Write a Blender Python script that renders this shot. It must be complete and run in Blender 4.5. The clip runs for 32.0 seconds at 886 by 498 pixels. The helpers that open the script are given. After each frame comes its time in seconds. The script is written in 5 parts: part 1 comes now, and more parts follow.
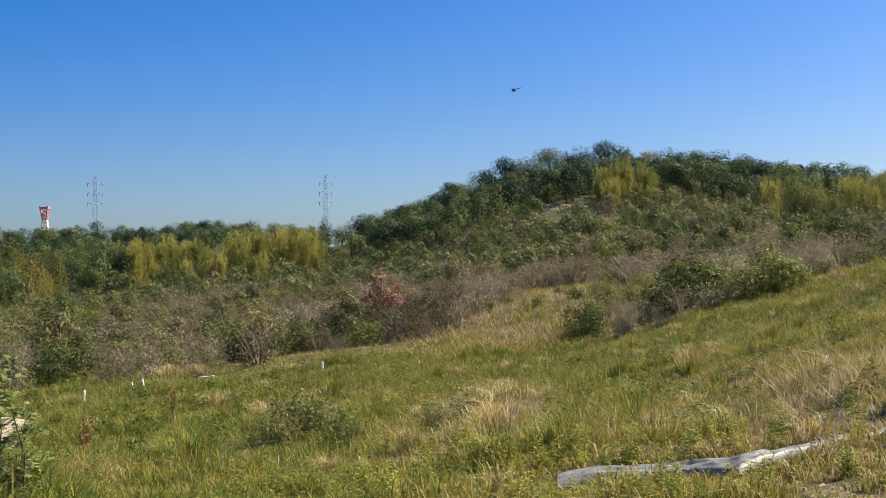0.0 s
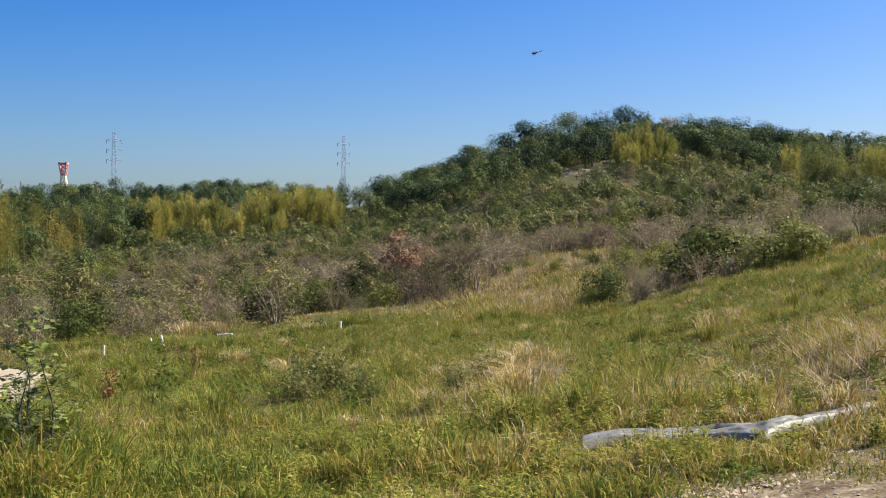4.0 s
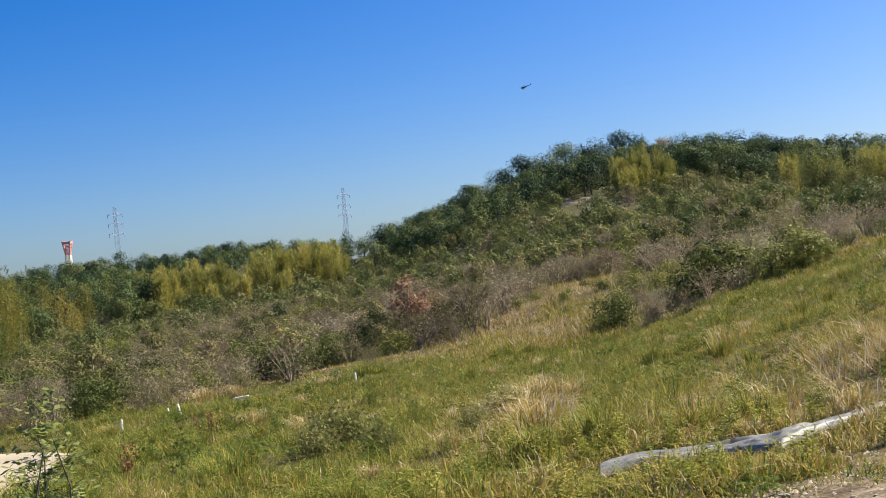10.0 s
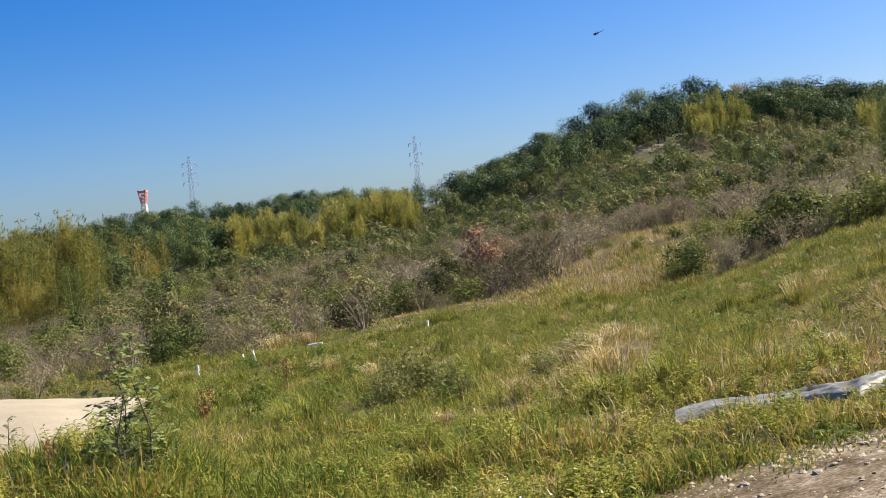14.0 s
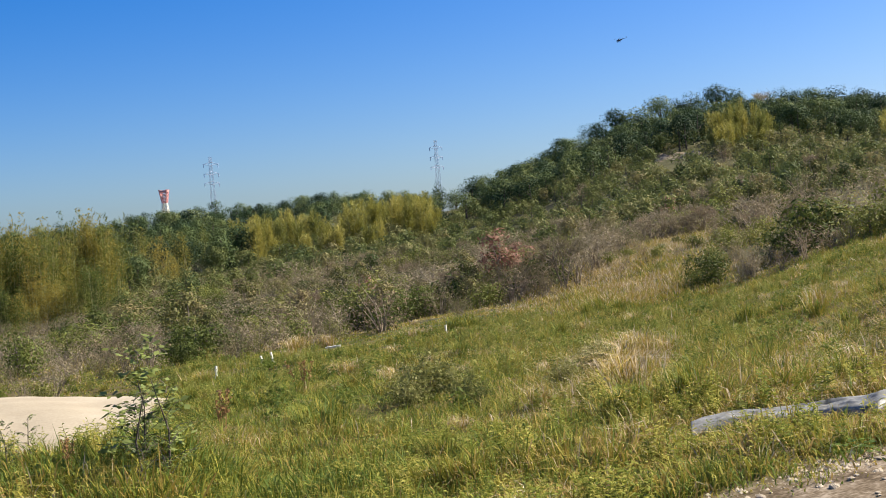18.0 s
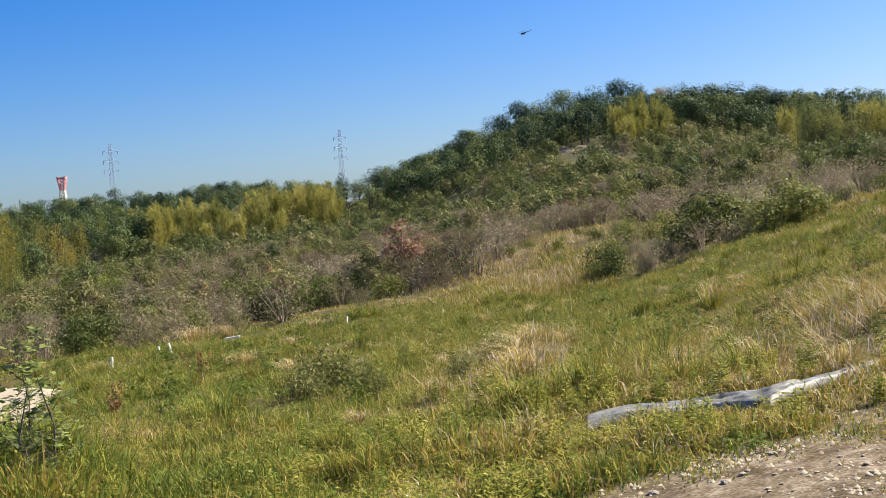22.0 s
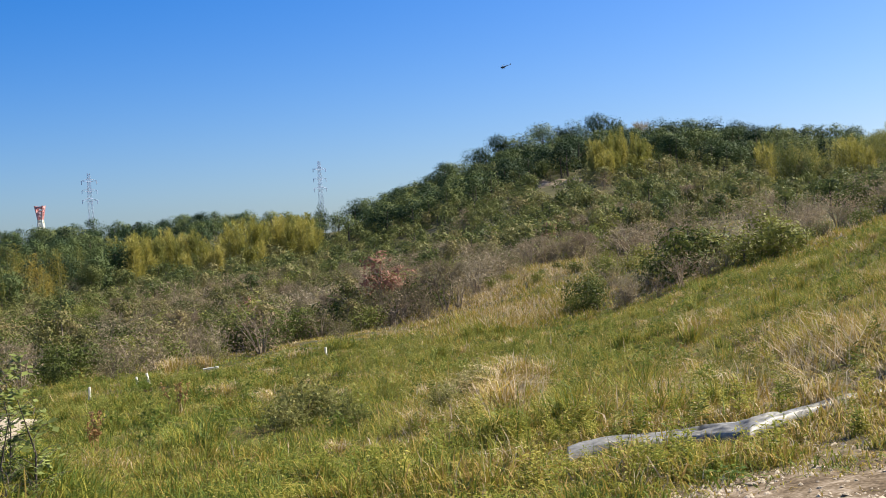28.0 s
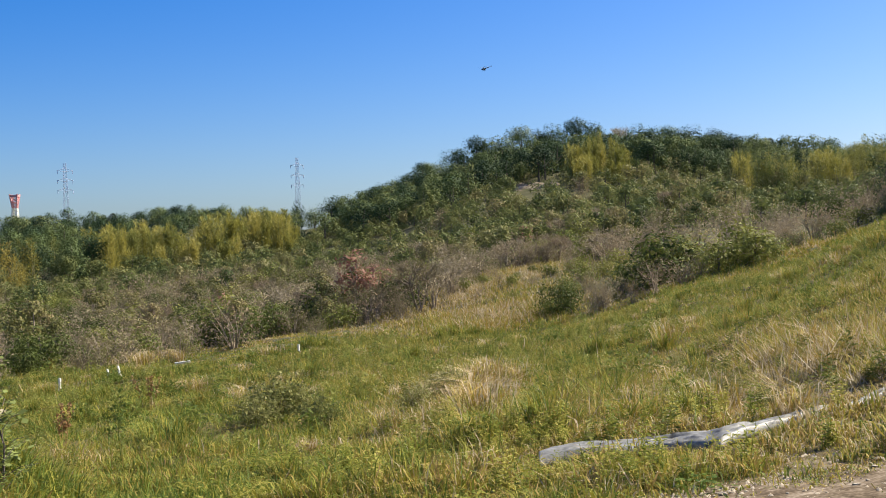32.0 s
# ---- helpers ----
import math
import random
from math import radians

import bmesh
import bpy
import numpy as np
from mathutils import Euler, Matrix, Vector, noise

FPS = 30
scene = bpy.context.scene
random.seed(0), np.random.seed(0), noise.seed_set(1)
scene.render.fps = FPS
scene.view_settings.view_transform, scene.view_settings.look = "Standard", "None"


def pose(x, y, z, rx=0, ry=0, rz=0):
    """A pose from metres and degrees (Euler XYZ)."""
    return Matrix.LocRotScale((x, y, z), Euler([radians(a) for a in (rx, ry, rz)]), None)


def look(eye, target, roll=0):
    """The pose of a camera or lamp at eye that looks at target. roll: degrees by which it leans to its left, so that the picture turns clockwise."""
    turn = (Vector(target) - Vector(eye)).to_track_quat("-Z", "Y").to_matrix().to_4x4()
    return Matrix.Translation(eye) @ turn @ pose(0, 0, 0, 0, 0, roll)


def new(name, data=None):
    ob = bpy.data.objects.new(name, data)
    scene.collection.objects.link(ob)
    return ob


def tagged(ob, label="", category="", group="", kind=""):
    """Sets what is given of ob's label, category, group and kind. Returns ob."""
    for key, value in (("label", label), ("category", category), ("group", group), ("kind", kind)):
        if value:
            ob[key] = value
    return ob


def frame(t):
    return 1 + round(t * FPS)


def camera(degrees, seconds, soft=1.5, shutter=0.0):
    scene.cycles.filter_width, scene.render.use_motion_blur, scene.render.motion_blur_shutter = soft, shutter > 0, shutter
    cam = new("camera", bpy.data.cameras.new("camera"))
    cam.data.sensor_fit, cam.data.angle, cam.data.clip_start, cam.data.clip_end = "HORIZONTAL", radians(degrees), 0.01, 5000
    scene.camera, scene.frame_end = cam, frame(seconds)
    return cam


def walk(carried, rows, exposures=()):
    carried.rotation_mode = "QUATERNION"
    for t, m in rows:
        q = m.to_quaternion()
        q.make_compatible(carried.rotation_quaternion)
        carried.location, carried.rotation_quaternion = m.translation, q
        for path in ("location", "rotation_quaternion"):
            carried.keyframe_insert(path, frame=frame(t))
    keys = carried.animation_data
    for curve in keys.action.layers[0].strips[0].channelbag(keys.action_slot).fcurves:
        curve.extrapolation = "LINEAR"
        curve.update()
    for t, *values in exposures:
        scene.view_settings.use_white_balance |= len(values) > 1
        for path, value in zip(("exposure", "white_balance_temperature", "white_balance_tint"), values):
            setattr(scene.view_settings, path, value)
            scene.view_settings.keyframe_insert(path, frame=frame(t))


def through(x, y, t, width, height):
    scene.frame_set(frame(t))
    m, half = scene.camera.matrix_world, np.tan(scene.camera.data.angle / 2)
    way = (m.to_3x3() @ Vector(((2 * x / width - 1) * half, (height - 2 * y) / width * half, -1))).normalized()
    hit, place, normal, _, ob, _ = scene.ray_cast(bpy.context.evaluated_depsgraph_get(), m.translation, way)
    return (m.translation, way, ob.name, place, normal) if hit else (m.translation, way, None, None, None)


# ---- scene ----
cam = camera(36.0, 32.0, soft=0.95)

# seconds; heading, pitch and lean in degrees; sway in metres of a camera held at eye height by somebody who stands and pans
EYE = Vector((0, 0, 1.6))
TURNS = [
    (0, -2.09, 1.01, -0.91, 0.05, -0.04, 0.03), (0.5, 1.47, 1.19, 1.86, 0.02, -0.15, 0.03), (1, 4, 1.16, 4.15, -0.02, -0.16, 0.05), (1.5, 4.69, 0.83, 4.18, -0.05, -0.16, 0.05),
    (2, 3.58, 0.65, 3.04, -0.05, -0.18, 0.05), (2.5, 2.19, 0.26, 2.47, -0.06, -0.23, 0.04), (4.5, -5.19, -0.64, -0.99, -0.05, 0.14, -0.02), (5, -8.57, -0.65, -2.37, -0.09, 0.24, -0.05),
    (5.5, -13.39, -0.48, -4.58, -0.08, 0.22, -0.06), (6, -15.58, -0.3, -5.68, -0.04, 0.16, -0.04), (6.5, -15.85, -0.29, -6.87, -0.03, 0.15, -0.06), (7, -15.78, -0.32, -6.54, -0.04, 0.16, -0.06),
    (7.5, -14.83, -0.51, -6.88, -0.03, 0.2, -0.06), (8, -13.88, -0.37, -6.32, -0.04, 0.23, -0.06), (8.5, -11.28, -0.19, -6.19, -0.05, 0.23, -0.05), (9, -7.76, -0.07, -6.39, -0.01, 0.16, -0.02),
    (9.5, -5.13, 0.59, -6.04, 0.03, -0.01, -0.01), (10, -3.02, 1.22, -5.51, 0.03, -0.06, 0), (10.5, -1.18, 1.91, -3.45, -0.02, -0.16, 0.01), (11, -1.13, 1.96, -2.62, -0.04, -0.19, 0.01),
    (11.5, -1.01, 1.78, -2.49, -0.04, -0.19, 0), (12, -1.84, 0.82, -2.95, -0.03, -0.15, 0), (12.5, -2.42, 0.48, -3.85, -0.02, -0.11, 0), (13, -2.8, 0.21, -4.86, -0.01, -0.1, -0),
    (13.5, -4.64, -0.3, -5.44, -0.01, -0.08, -0.01), (14, -6.22, -0.66, -5.57, 0.01, -0.05, -0.01), (14.5, -8.14, -0.92, -6.39, -0.04, 0.05, -0.01), (16.5, -9.29, -0.15, -6.58, -0.01, -0.05, 0),
    (17, -8.59, -0.16, -6.52, -0.01, -0.03, -0.01), (17.5, -8.16, -0.06, -5.85, -0.01, -0.02, -0), (18, -7.01, -0.41, -4.61, 0.01, -0.08, 0.01), (18.5, -5.47, -0.28, -4.02, 0.03, -0.04, 0),
    (19, -4.28, -0.68, -3.54, 0.02, 0, 0.01), (19.5, -3.54, -1.02, -2.75, 0.03, 0.04, 0), (20, -2.79, -1.03, -3.01, 0.03, 0.04, 0.01), (20.5, -2.69, -1.21, -3.52, 0.04, 0.02, 0.01),
    (21, -2.98, -1.59, -3.32, 0.03, 0.03, 0), (21.5, -3.04, -1.3, -4.05, 0.05, 0.06, 0.01), (22, -2.99, -1.11, -4.1, 0.05, 0.05, 0.02), (22.5, -3.25, -0.97, -4, 0.05, 0.05, 0.01),
    (23, -3.29, -0.67, -4.09, 0.04, 0.03, 0.01), (23.5, -3.55, 0.18, -3.61, 0.03, -0.01, 0.02), (24, -3.96, 1.37, -2.86, 0.02, -0.04, 0.02), (24.5, -3.85, 1.45, -2.56, 0.02, -0.04, 0),
    (25, -3.66, 1.06, -2.95, 0.03, -0.02, 0.01), (25.5, -2.98, 0.98, -3.68, 0.04, -0.02, 0.02), (27.5, -2.36, 0.53, -2.52, 0.01, -0.04, 0), (28, -2.01, 0.19, -3.66, 0.02, -0.02, 0.01),
    (28.5, -1.81, -0.01, -4.42, 0.03, -0.01, 0.01), (29, -1.73, -0.46, -4.76, 0.04, 0.01, 0.01), (29.5, -1.72, -0.74, -3.4, 0.02, 0.03, 0.01), (30, -1.8, -0.85, -2.68, 0.02, 0.05, 0),
    (30.5, -1.57, -0.63, -1.73, 0.02, 0.04, 0.01), (31, -1.13, -0.47, -1.84, 0.02, 0.03, 0.01), (31.5, -0.93, -0.41, -2.56, 0.03, 0.04, 0.01), (32, -0.99, 0.15, -2.07, 0.01, -0, 0.02),
]


def aim(az, el):
    a, e = radians(az), radians(el)
    return Vector((math.sin(a) * math.cos(e), math.cos(a) * math.cos(e), math.sin(e)))


PATH = [(t, look(EYE + Vector(sway), EYE + Vector(sway) + 50 * aim(az, el), lean)) for t, az, el, lean, *sway in TURNS]
# the film's own brightness, in stops
BRIGHT = [(0.0, 0.76), (2.5, 0.76), (5.0, 0.85), (9.0, 0.85), (13.0, 0.87), (17.0, 0.9), (20.0, 0.92), (22.5, 0.97), (24.0, 0.95), (25.5, 0.9), (28.0, 0.92), (32.0, 0.93)]
walk(cam, PATH, BRIGHT)

# ---- light ----
SUN_AZ, SUN_EL = 63, 43
world = bpy.data.worlds.new("sky")
scene.world = world
world.use_nodes = True
wn, wl = world.node_tree.nodes, world.node_tree.links
sky = wn.new("ShaderNodeTexSky")
sky.sky_type, sky.sun_disc = "NISHITA", False
sky.sun_elevation, sky.sun_rotation = radians(SUN_EL), radians(SUN_AZ)
sky.air_density, sky.dust_density, sky.ozone_density = 0.8, 1.6, 5.3
wn["Background"].inputs["Strength"].default_value = 0.087
deep = wn.new("ShaderNodeHueSaturation")
deep.inputs["Hue"].default_value = 0.511
deep.inputs["Saturation"].default_value = 1.44
wl.new(sky.outputs["Color"], deep.inputs["Color"])
wl.new(deep.outputs["Color"], wn["Background"].inputs["Color"])
sun = new("sun", bpy.data.lights.new("sun", "SUN"))
sun.data.energy, sun.data.angle, sun.data.color = 5.5, radians(0.5), (1.0, 0.92, 0.79)
sun.matrix_world = look(aim(SUN_AZ, SUN_EL) * 100, (0, 0, 0))

# ---- the lie of the land ----
rng = np.random.default_rng(7)


def step(a, b, v):
    u = np.clip((v - a) / (b - a), 0, 1)
    return u * u * (3 - 2 * u)


WAVES = [(rng.normal(0, 1, 2), rng.uniform(0, 6.28)) for _ in range(24)]


def ripple(x, y, size, first=0, n=8):
    """Smooth unevenness, about -1 to 1, of that size in metres."""
    total = 0
    for k, p in WAVES[first:first + n]:
        total = total + np.sin((x * k[0] + y * k[1]) * 3.0 / size + p)
    return total / (n * 0.5) ** 0.5 / 1.6


def smooth_interp(az, knots, values):
    return sum(np.interp(az + o, knots, values) for o in (-2, -1, 0, 1, 2)) / 5


# the site plan is drawn in headings and reaches from the standing place; one degree of it is FOLD degrees on the ground
FOLD = 0.746


def plan(x, y):
    """Heading and reach in the plan of a place on the ground."""
    return np.degrees(np.arctan2(x, y)) / FOLD, np.maximum(np.hypot(x, y), 1e-3) * FOLD


def laid(az, d):
    """The place on the ground of a heading and a reach in the plan."""
    a, r = np.radians(np.asarray(az, float) * FOLD), np.asarray(d, float) / FOLD
    return r * np.sin(a), r * np.cos(a)


HEADS = (-180, -60, -27, -16, -6, 4, 9, 12, 16, 19, 25, 29, 60, 180)
RISE = (0, -2.8, -2.8, -2.6, -2.1, -2.1, -1.2, -0.5, 0.1, 0.7, 3.0, 3.3, 3.5, 0)


def gully(az, d):
    """1 along the worn gully that runs out of the meadow towards the track."""
    mid = np.interp(d, (9, 10.5, 11.8, 14.5, 17.5, 20), (18.5, 16.2, 13.9, 12.5, 11.4, 11.0))
    return np.exp(-((az - mid) * d / 46) ** 2) * step(9, 10.2, d) * (1 - step(17, 20, d))


def ground_z(x, y):
    x, y = np.asarray(x, float), np.asarray(y, float)
    az, d = plan(x, y)
    # the meadow, falling away to the west and rising to the east
    broad = sum(smooth_interp(az + o, HEADS, RISE) for o in range(-24, 25, 4)) / 13
    z45 = broad + (smooth_interp(az, HEADS, RISE) - broad) * step(7, 26, d)
    near = z45 * d / 45
    near = near - 1.0 * step(9, 16, d) * step(-23, -30, az) * (1 - step(28, 45, d)) * step(-120, -70, az)
    # the valley side and the ridge
    line = smooth_interp(az, (-180, -60, -45, -33, -25, -16, -10, -6, -3, 0.5, 4, 7, 14, 18, 24, 35, 60, 180),
                         (1, 1.5, 1.5, 2.3, 3.1, 3.3, 3.0, 3.7, 5.0, 6.5, 7.0, 7.2, 6.6, 5.5, 4.9, 4.5, 3, 1))
    far = smooth_interp(az, (-180, -45, -25, -16, -6, 0, 14, 24, 60, 180), (260, 260, 250, 240, 205, 190, 190, 175, 170, 260))
    e0 = np.arctan((z45 - 1.6) / 45)
    e1 = np.radians(line) - 5.6 / far
    s = np.clip(np.log(np.maximum(d, 45) / 45) / np.log(far / 45), 0, 1)
    slope = 1.6 + np.minimum(d, far) * np.tan(e0 + (e1 - e0) * s)
    slope = slope - np.clip((d - far) * 0.06, 0, 5) - np.clip((d - 900) * 0.01, 0, 25)
    z = np.where(d < 45, near, slope)
    # the bank of dry grass, and the sunk ground behind the sand
    z = z + 1.5 * np.exp(-((az - 4) / 5.5) ** 2 - ((d - 60) / 9) ** 2)
    z = z + 0.5 * np.exp(-((az - 14) / 5) ** 2 - ((d - 52) / 6) ** 2)
    z = z + 0.5 * np.exp(-((d - 9) / 2.6) ** 2) * step(-20, -27, az) * (1 - step(-41, -48, az))
    # a worn gully in the dry part of the meadow
    z = z - 0.3 * gully(az, d)
    rough = step(2, 9, d) * (0.06 * ripple(x, y, 3.0, 0) + 0.05 * ripple(x, y, 1.1, 4) * step(6, 10, d) + 0.12 * ripple(x, y, 9.0, 8) * step(8, 30, d))
    return z + rough + step(60, 120, d) * (1 - step(300, 400, d)) * 0.8 * ripple(x, y, 22, 16)


def at(az, d, lift=0.0):
    x, y = (float(v) for v in laid(az, d))
    return Vector((x, y, float(ground_z(x, y)) + lift))


# ---- materials ----
def nodes_of(name):
    m = bpy.data.materials.new(name)
    m.use_nodes = True
    n, l = m.node_tree.nodes, m.node_tree.links
    return m, n, l, n["Principled BSDF"]


def ramp(n, stops):
    r = n.new("ShaderNodeValToRGB")
    e = r.color_ramp.elements
    while len(e) < len(stops):
        e.new(0.5)
    for el, (p, c) in zip(e, stops):
        el.position, el.color = p, (*c, 1)
    return r


def leaf_material(name, stops, attr="tone", spread=0.35, through=0.35, rough=0.6):
    """Leaves, blades and twigs: colour by the plant's own tone and the single leaf, some light let through."""
    m, n, l, b = nodes_of(name)
    a = n.new("ShaderNodeAttribute")
    a.attribute_name = attr
    info, geo = n.new("ShaderNodeObjectInfo"), n.new("ShaderNodeNewGeometry")
    add = n.new("ShaderNodeMath")
    l.new(a.outputs["Fac"], add.inputs[0])
    if attr == "tone":
        l.new(info.outputs["Random"], add.inputs[1])
    else:
        add.inputs[1].default_value = 0
    fr = n.new("ShaderNodeMath")
    fr.operation = "FRACT" if attr == "tone" else "ADD"
    if attr != "tone":
        fr.inputs[1].default_value = 0
    l.new(add.outputs[0], fr.inputs[0])
    jit = n.new("ShaderNodeMapRange")
    jit.inputs["To Min"].default_value, jit.inputs["To Max"].default_value = -spread, spread
    l.new(geo.outputs["Random Per Island"], jit.inputs["Value"])
    mix = n.new("ShaderNodeMath")
    mix.use_clamp = True
    l.new(fr.outputs[0], mix.inputs[0])
    l.new(jit.outputs["Result"], mix.inputs[1])
    r = ramp(n, stops)
    l.new(mix.outputs[0], r.inputs["Fac"])
    l.new(r.outputs["Color"], b.inputs["Base Color"])
    b.inputs["Roughness"].default_value = rough
    b.inputs["Specular IOR Level"].default_value = 0.08
    t = n.new("ShaderNodeBsdfTranslucent")
    l.new(r.outputs["Color"], t.inputs["Color"])
    ms = n.new("ShaderNodeMixShader")
    ms.inputs["Fac"].default_value = through
    l.new(b.outputs[0], ms.inputs[1])
    l.new(t.outputs[0], ms.inputs[2])
    l.new(ms.outputs[0], n["Material Output"].inputs["Surface"])
    return m


def surface(name, stops, scale=4.0, rough=0.8, metal=0.0, bump=0.2, fine=40.0, detail=6):
    """A worn surface: two sizes of mottling and a fine relief."""
    m, n, l, b = nodes_of(name)
    co = n.new("ShaderNodeTexCoord")
    big, small = n.new("ShaderNodeTexNoise"), n.new("ShaderNodeTexNoise")
    big.inputs["Scale"].default_value, big.inputs["Detail"].default_value = scale, detail
    small.inputs["Scale"].default_value, small.inputs["Detail"].default_value = fine, 4
    mix = n.new("ShaderNodeMix")
    mix.inputs["Factor"].default_value = 0.4
    for t in (big, small):
        l.new(co.outputs["Object"], t.inputs["Vector"])
    l.new(big.outputs["Fac"], mix.inputs["A"])
    l.new(small.outputs["Fac"], mix.inputs["B"])
    r = ramp(n, stops)
    l.new(mix.outputs["Result"], r.inputs["Fac"])
    l.new(r.outputs["Color"], b.inputs["Base Color"])
    b.inputs["Roughness"].default_value, b.inputs["Metallic"].default_value = rough, metal
    if rough > 0.8:
        b.inputs["Specular IOR Level"].default_value = 0.1
    if bump:
        bp = n.new("ShaderNodeBump")
        bp.inputs["Strength"].default_value, bp.inputs["Distance"].default_value = bump, 0.02
        l.new(small.outputs["Fac"], bp.inputs["Height"])
        l.new(bp.outputs["Normal"], b.inputs["Normal"])
    return m


M_SOIL = surface("meadow_soil", [(0.3, (0.05, 0.045, 0.016)), (0.5, (0.105, 0.085, 0.03)), (0.7, (0.16, 0.12, 0.05))], 0.6, 0.95, 0, 0.5, 9)


def bare_gravel(m):
    """Lets pale gravel take over from the soil where the track's edge is bare."""
    n, l = m.node_tree.nodes, m.node_tree.links
    b = n["Principled BSDF"]
    old = b.inputs["Base Color"].links[0].from_socket
    a, co = n.new("ShaderNodeAttribute"), n.new("ShaderNodeTexCoord")
    a.attribute_name = "bare"
    big, fine = n.new("ShaderNodeTexNoise"), n.new("ShaderNodeTexVoronoi")
    big.inputs["Scale"].default_value, big.inputs["Detail"].default_value = 3.2, 10
    big.inputs["Roughness"].default_value = 0.68
    fine.inputs["Scale"].default_value = 38
    for t in (big, fine):
        l.new(co.outputs["Object"], t.inputs["Vector"])
    mix = n.new("ShaderNodeMix")
    mix.inputs["Factor"].default_value = 0.2
    l.new(big.outputs["Fac"], mix.inputs["A"])
    l.new(fine.outputs["Distance"], mix.inputs["B"])
    r = ramp(n, [(0.36, (0.06, 0.042, 0.023)), (0.46, (0.125, 0.09, 0.052)), (0.53, (0.185, 0.14, 0.088)), (0.65, (0.34, 0.275, 0.195))])
    l.new(mix.outputs["Result"], r.inputs["Fac"])
    blend = n.new("ShaderNodeMix")
    blend.data_type = "RGBA"
    l.new(a.outputs["Fac"], blend.inputs["Factor"])
    l.new(old, blend.inputs["A"])
    l.new(r.outputs["Color"], blend.inputs["B"])
    wild = n.new("ShaderNodeAttribute")
    wild.attribute_name = "wild"
    under = ramp(n, [(0.3, (0.045, 0.05, 0.02)), (0.55, (0.085, 0.08, 0.035)), (0.75, (0.13, 0.10, 0.055))])
    l.new(big.outputs["Fac"], under.inputs["Fac"])
    cover = n.new("ShaderNodeMix")
    cover.data_type = "RGBA"
    l.new(wild.outputs["Fac"], cover.inputs["Factor"])
    l.new(blend.outputs["Result"], cover.inputs["A"])
    l.new(under.outputs["Color"], cover.inputs["B"])
    l.new(cover.outputs["Result"], b.inputs["Base Color"])


bare_gravel(M_SOIL)
M_SAND = surface("pale_sand", [(0.3, (0.29, 0.24, 0.165)), (0.5, (0.36, 0.305, 0.215)), (0.7, (0.43, 0.37, 0.27))], 0.5, 0.95, 0, 0.35, 14)
M_SLIP = surface("earthy_sand", [(0.35, (0.12, 0.088, 0.05)), (0.5, (0.21, 0.165, 0.105)), (0.65, (0.30, 0.255, 0.18))], 0.9, 0.95, 0, 0.4, 6)
M_STONE = surface("stone", [(0.3, (0.30, 0.24, 0.16)), (0.7, (0.55, 0.47, 0.35))], 9, 0.9, 0, 0.5)
M_BARK = surface("bark", [(0.3, (0.07, 0.055, 0.04)), (0.7, (0.19, 0.16, 0.13))], 3, 0.95, 0, 0.6, 20)
M_GREYBARK = surface("grey_bark", [(0.3, (0.15, 0.12, 0.085)), (0.7, (0.31, 0.26, 0.19))], 3, 0.95, 0, 0.4, 20)
M_CULM = surface("bamboo_culm", [(0.3, (0.17, 0.19, 0.06)), (0.7, (0.36, 0.33, 0.12))], 2, 0.5, 0, 0.1, 12)
M_GRASS = leaf_material("grass_blades", [(0.0, (0.115, 0.165, 0.03)), (0.2, (0.215, 0.235, 0.034)), (0.4, (0.335, 0.295, 0.048)), (0.6, (0.395, 0.285, 0.07)), (0.8, (0.37, 0.255, 0.09)), (1.0, (0.60, 0.50, 0.34))], attr="dry", spread=0.38, through=0.24)
M_WOOD = leaf_material("broad_leaves", [(0.0, (0.026, 0.048, 0.022)), (0.4, (0.055, 0.088, 0.032)), (0.75, (0.12, 0.155, 0.048)), (1.0, (0.20, 0.22, 0.07))], spread=0.1, through=0.12)
M_BAMBOO = leaf_material("bamboo_leaves", [(0.0, (0.165, 0.175, 0.042)), (0.5, (0.29, 0.27, 0.058)), (1.0, (0.41, 0.36, 0.095))], spread=0.2, through=0.35)
M_BAMBOOGREEN = leaf_material("green_bamboo_leaves", [(0.0, (0.075, 0.105, 0.026)), (0.5, (0.175, 0.175, 0.038)), (1.0, (0.34, 0.262, 0.056))], spread=0.2, through=0.42)
M_EDGEB = leaf_material("shade_bamboo_leaves", [(0.0, (0.095, 0.12, 0.035)), (0.5, (0.185, 0.20, 0.05)), (1.0, (0.32, 0.30, 0.075))], spread=0.3, through=0.3)
M_SCRUB = leaf_material("scrub_twigs", [(0.0, (0.14, 0.13, 0.06)), (0.2, (0.21, 0.175, 0.095)), (0.4, (0.29, 0.24, 0.145)), (0.6, (0.34, 0.275, 0.175)), (0.8, (0.25, 0.185, 0.115)), (1.0, (0.38, 0.32, 0.205))], spread=0.06, through=0.3)
M_PALE = leaf_material("pale_shrub_leaves", [(0.0, (0.26, 0.21, 0.135)), (1.0, (0.40, 0.335, 0.23))], spread=0.3, through=0.25)
M_BUSH = leaf_material("bush_leaves", [(0.0, (0.06, 0.08, 0.02)), (0.5, (0.125, 0.15, 0.034)), (1.0, (0.24, 0.24, 0.06))], spread=0.12, through=0.25)
M_SAPLING = leaf_material("sapling_leaves", [(0.0, (0.07, 0.095, 0.03)), (0.4, (0.135, 0.155, 0.048)), (0.75, (0.19, 0.195, 0.065)), (1.0, (0.26, 0.225, 0.10))], spread=0.06, through=0.3)
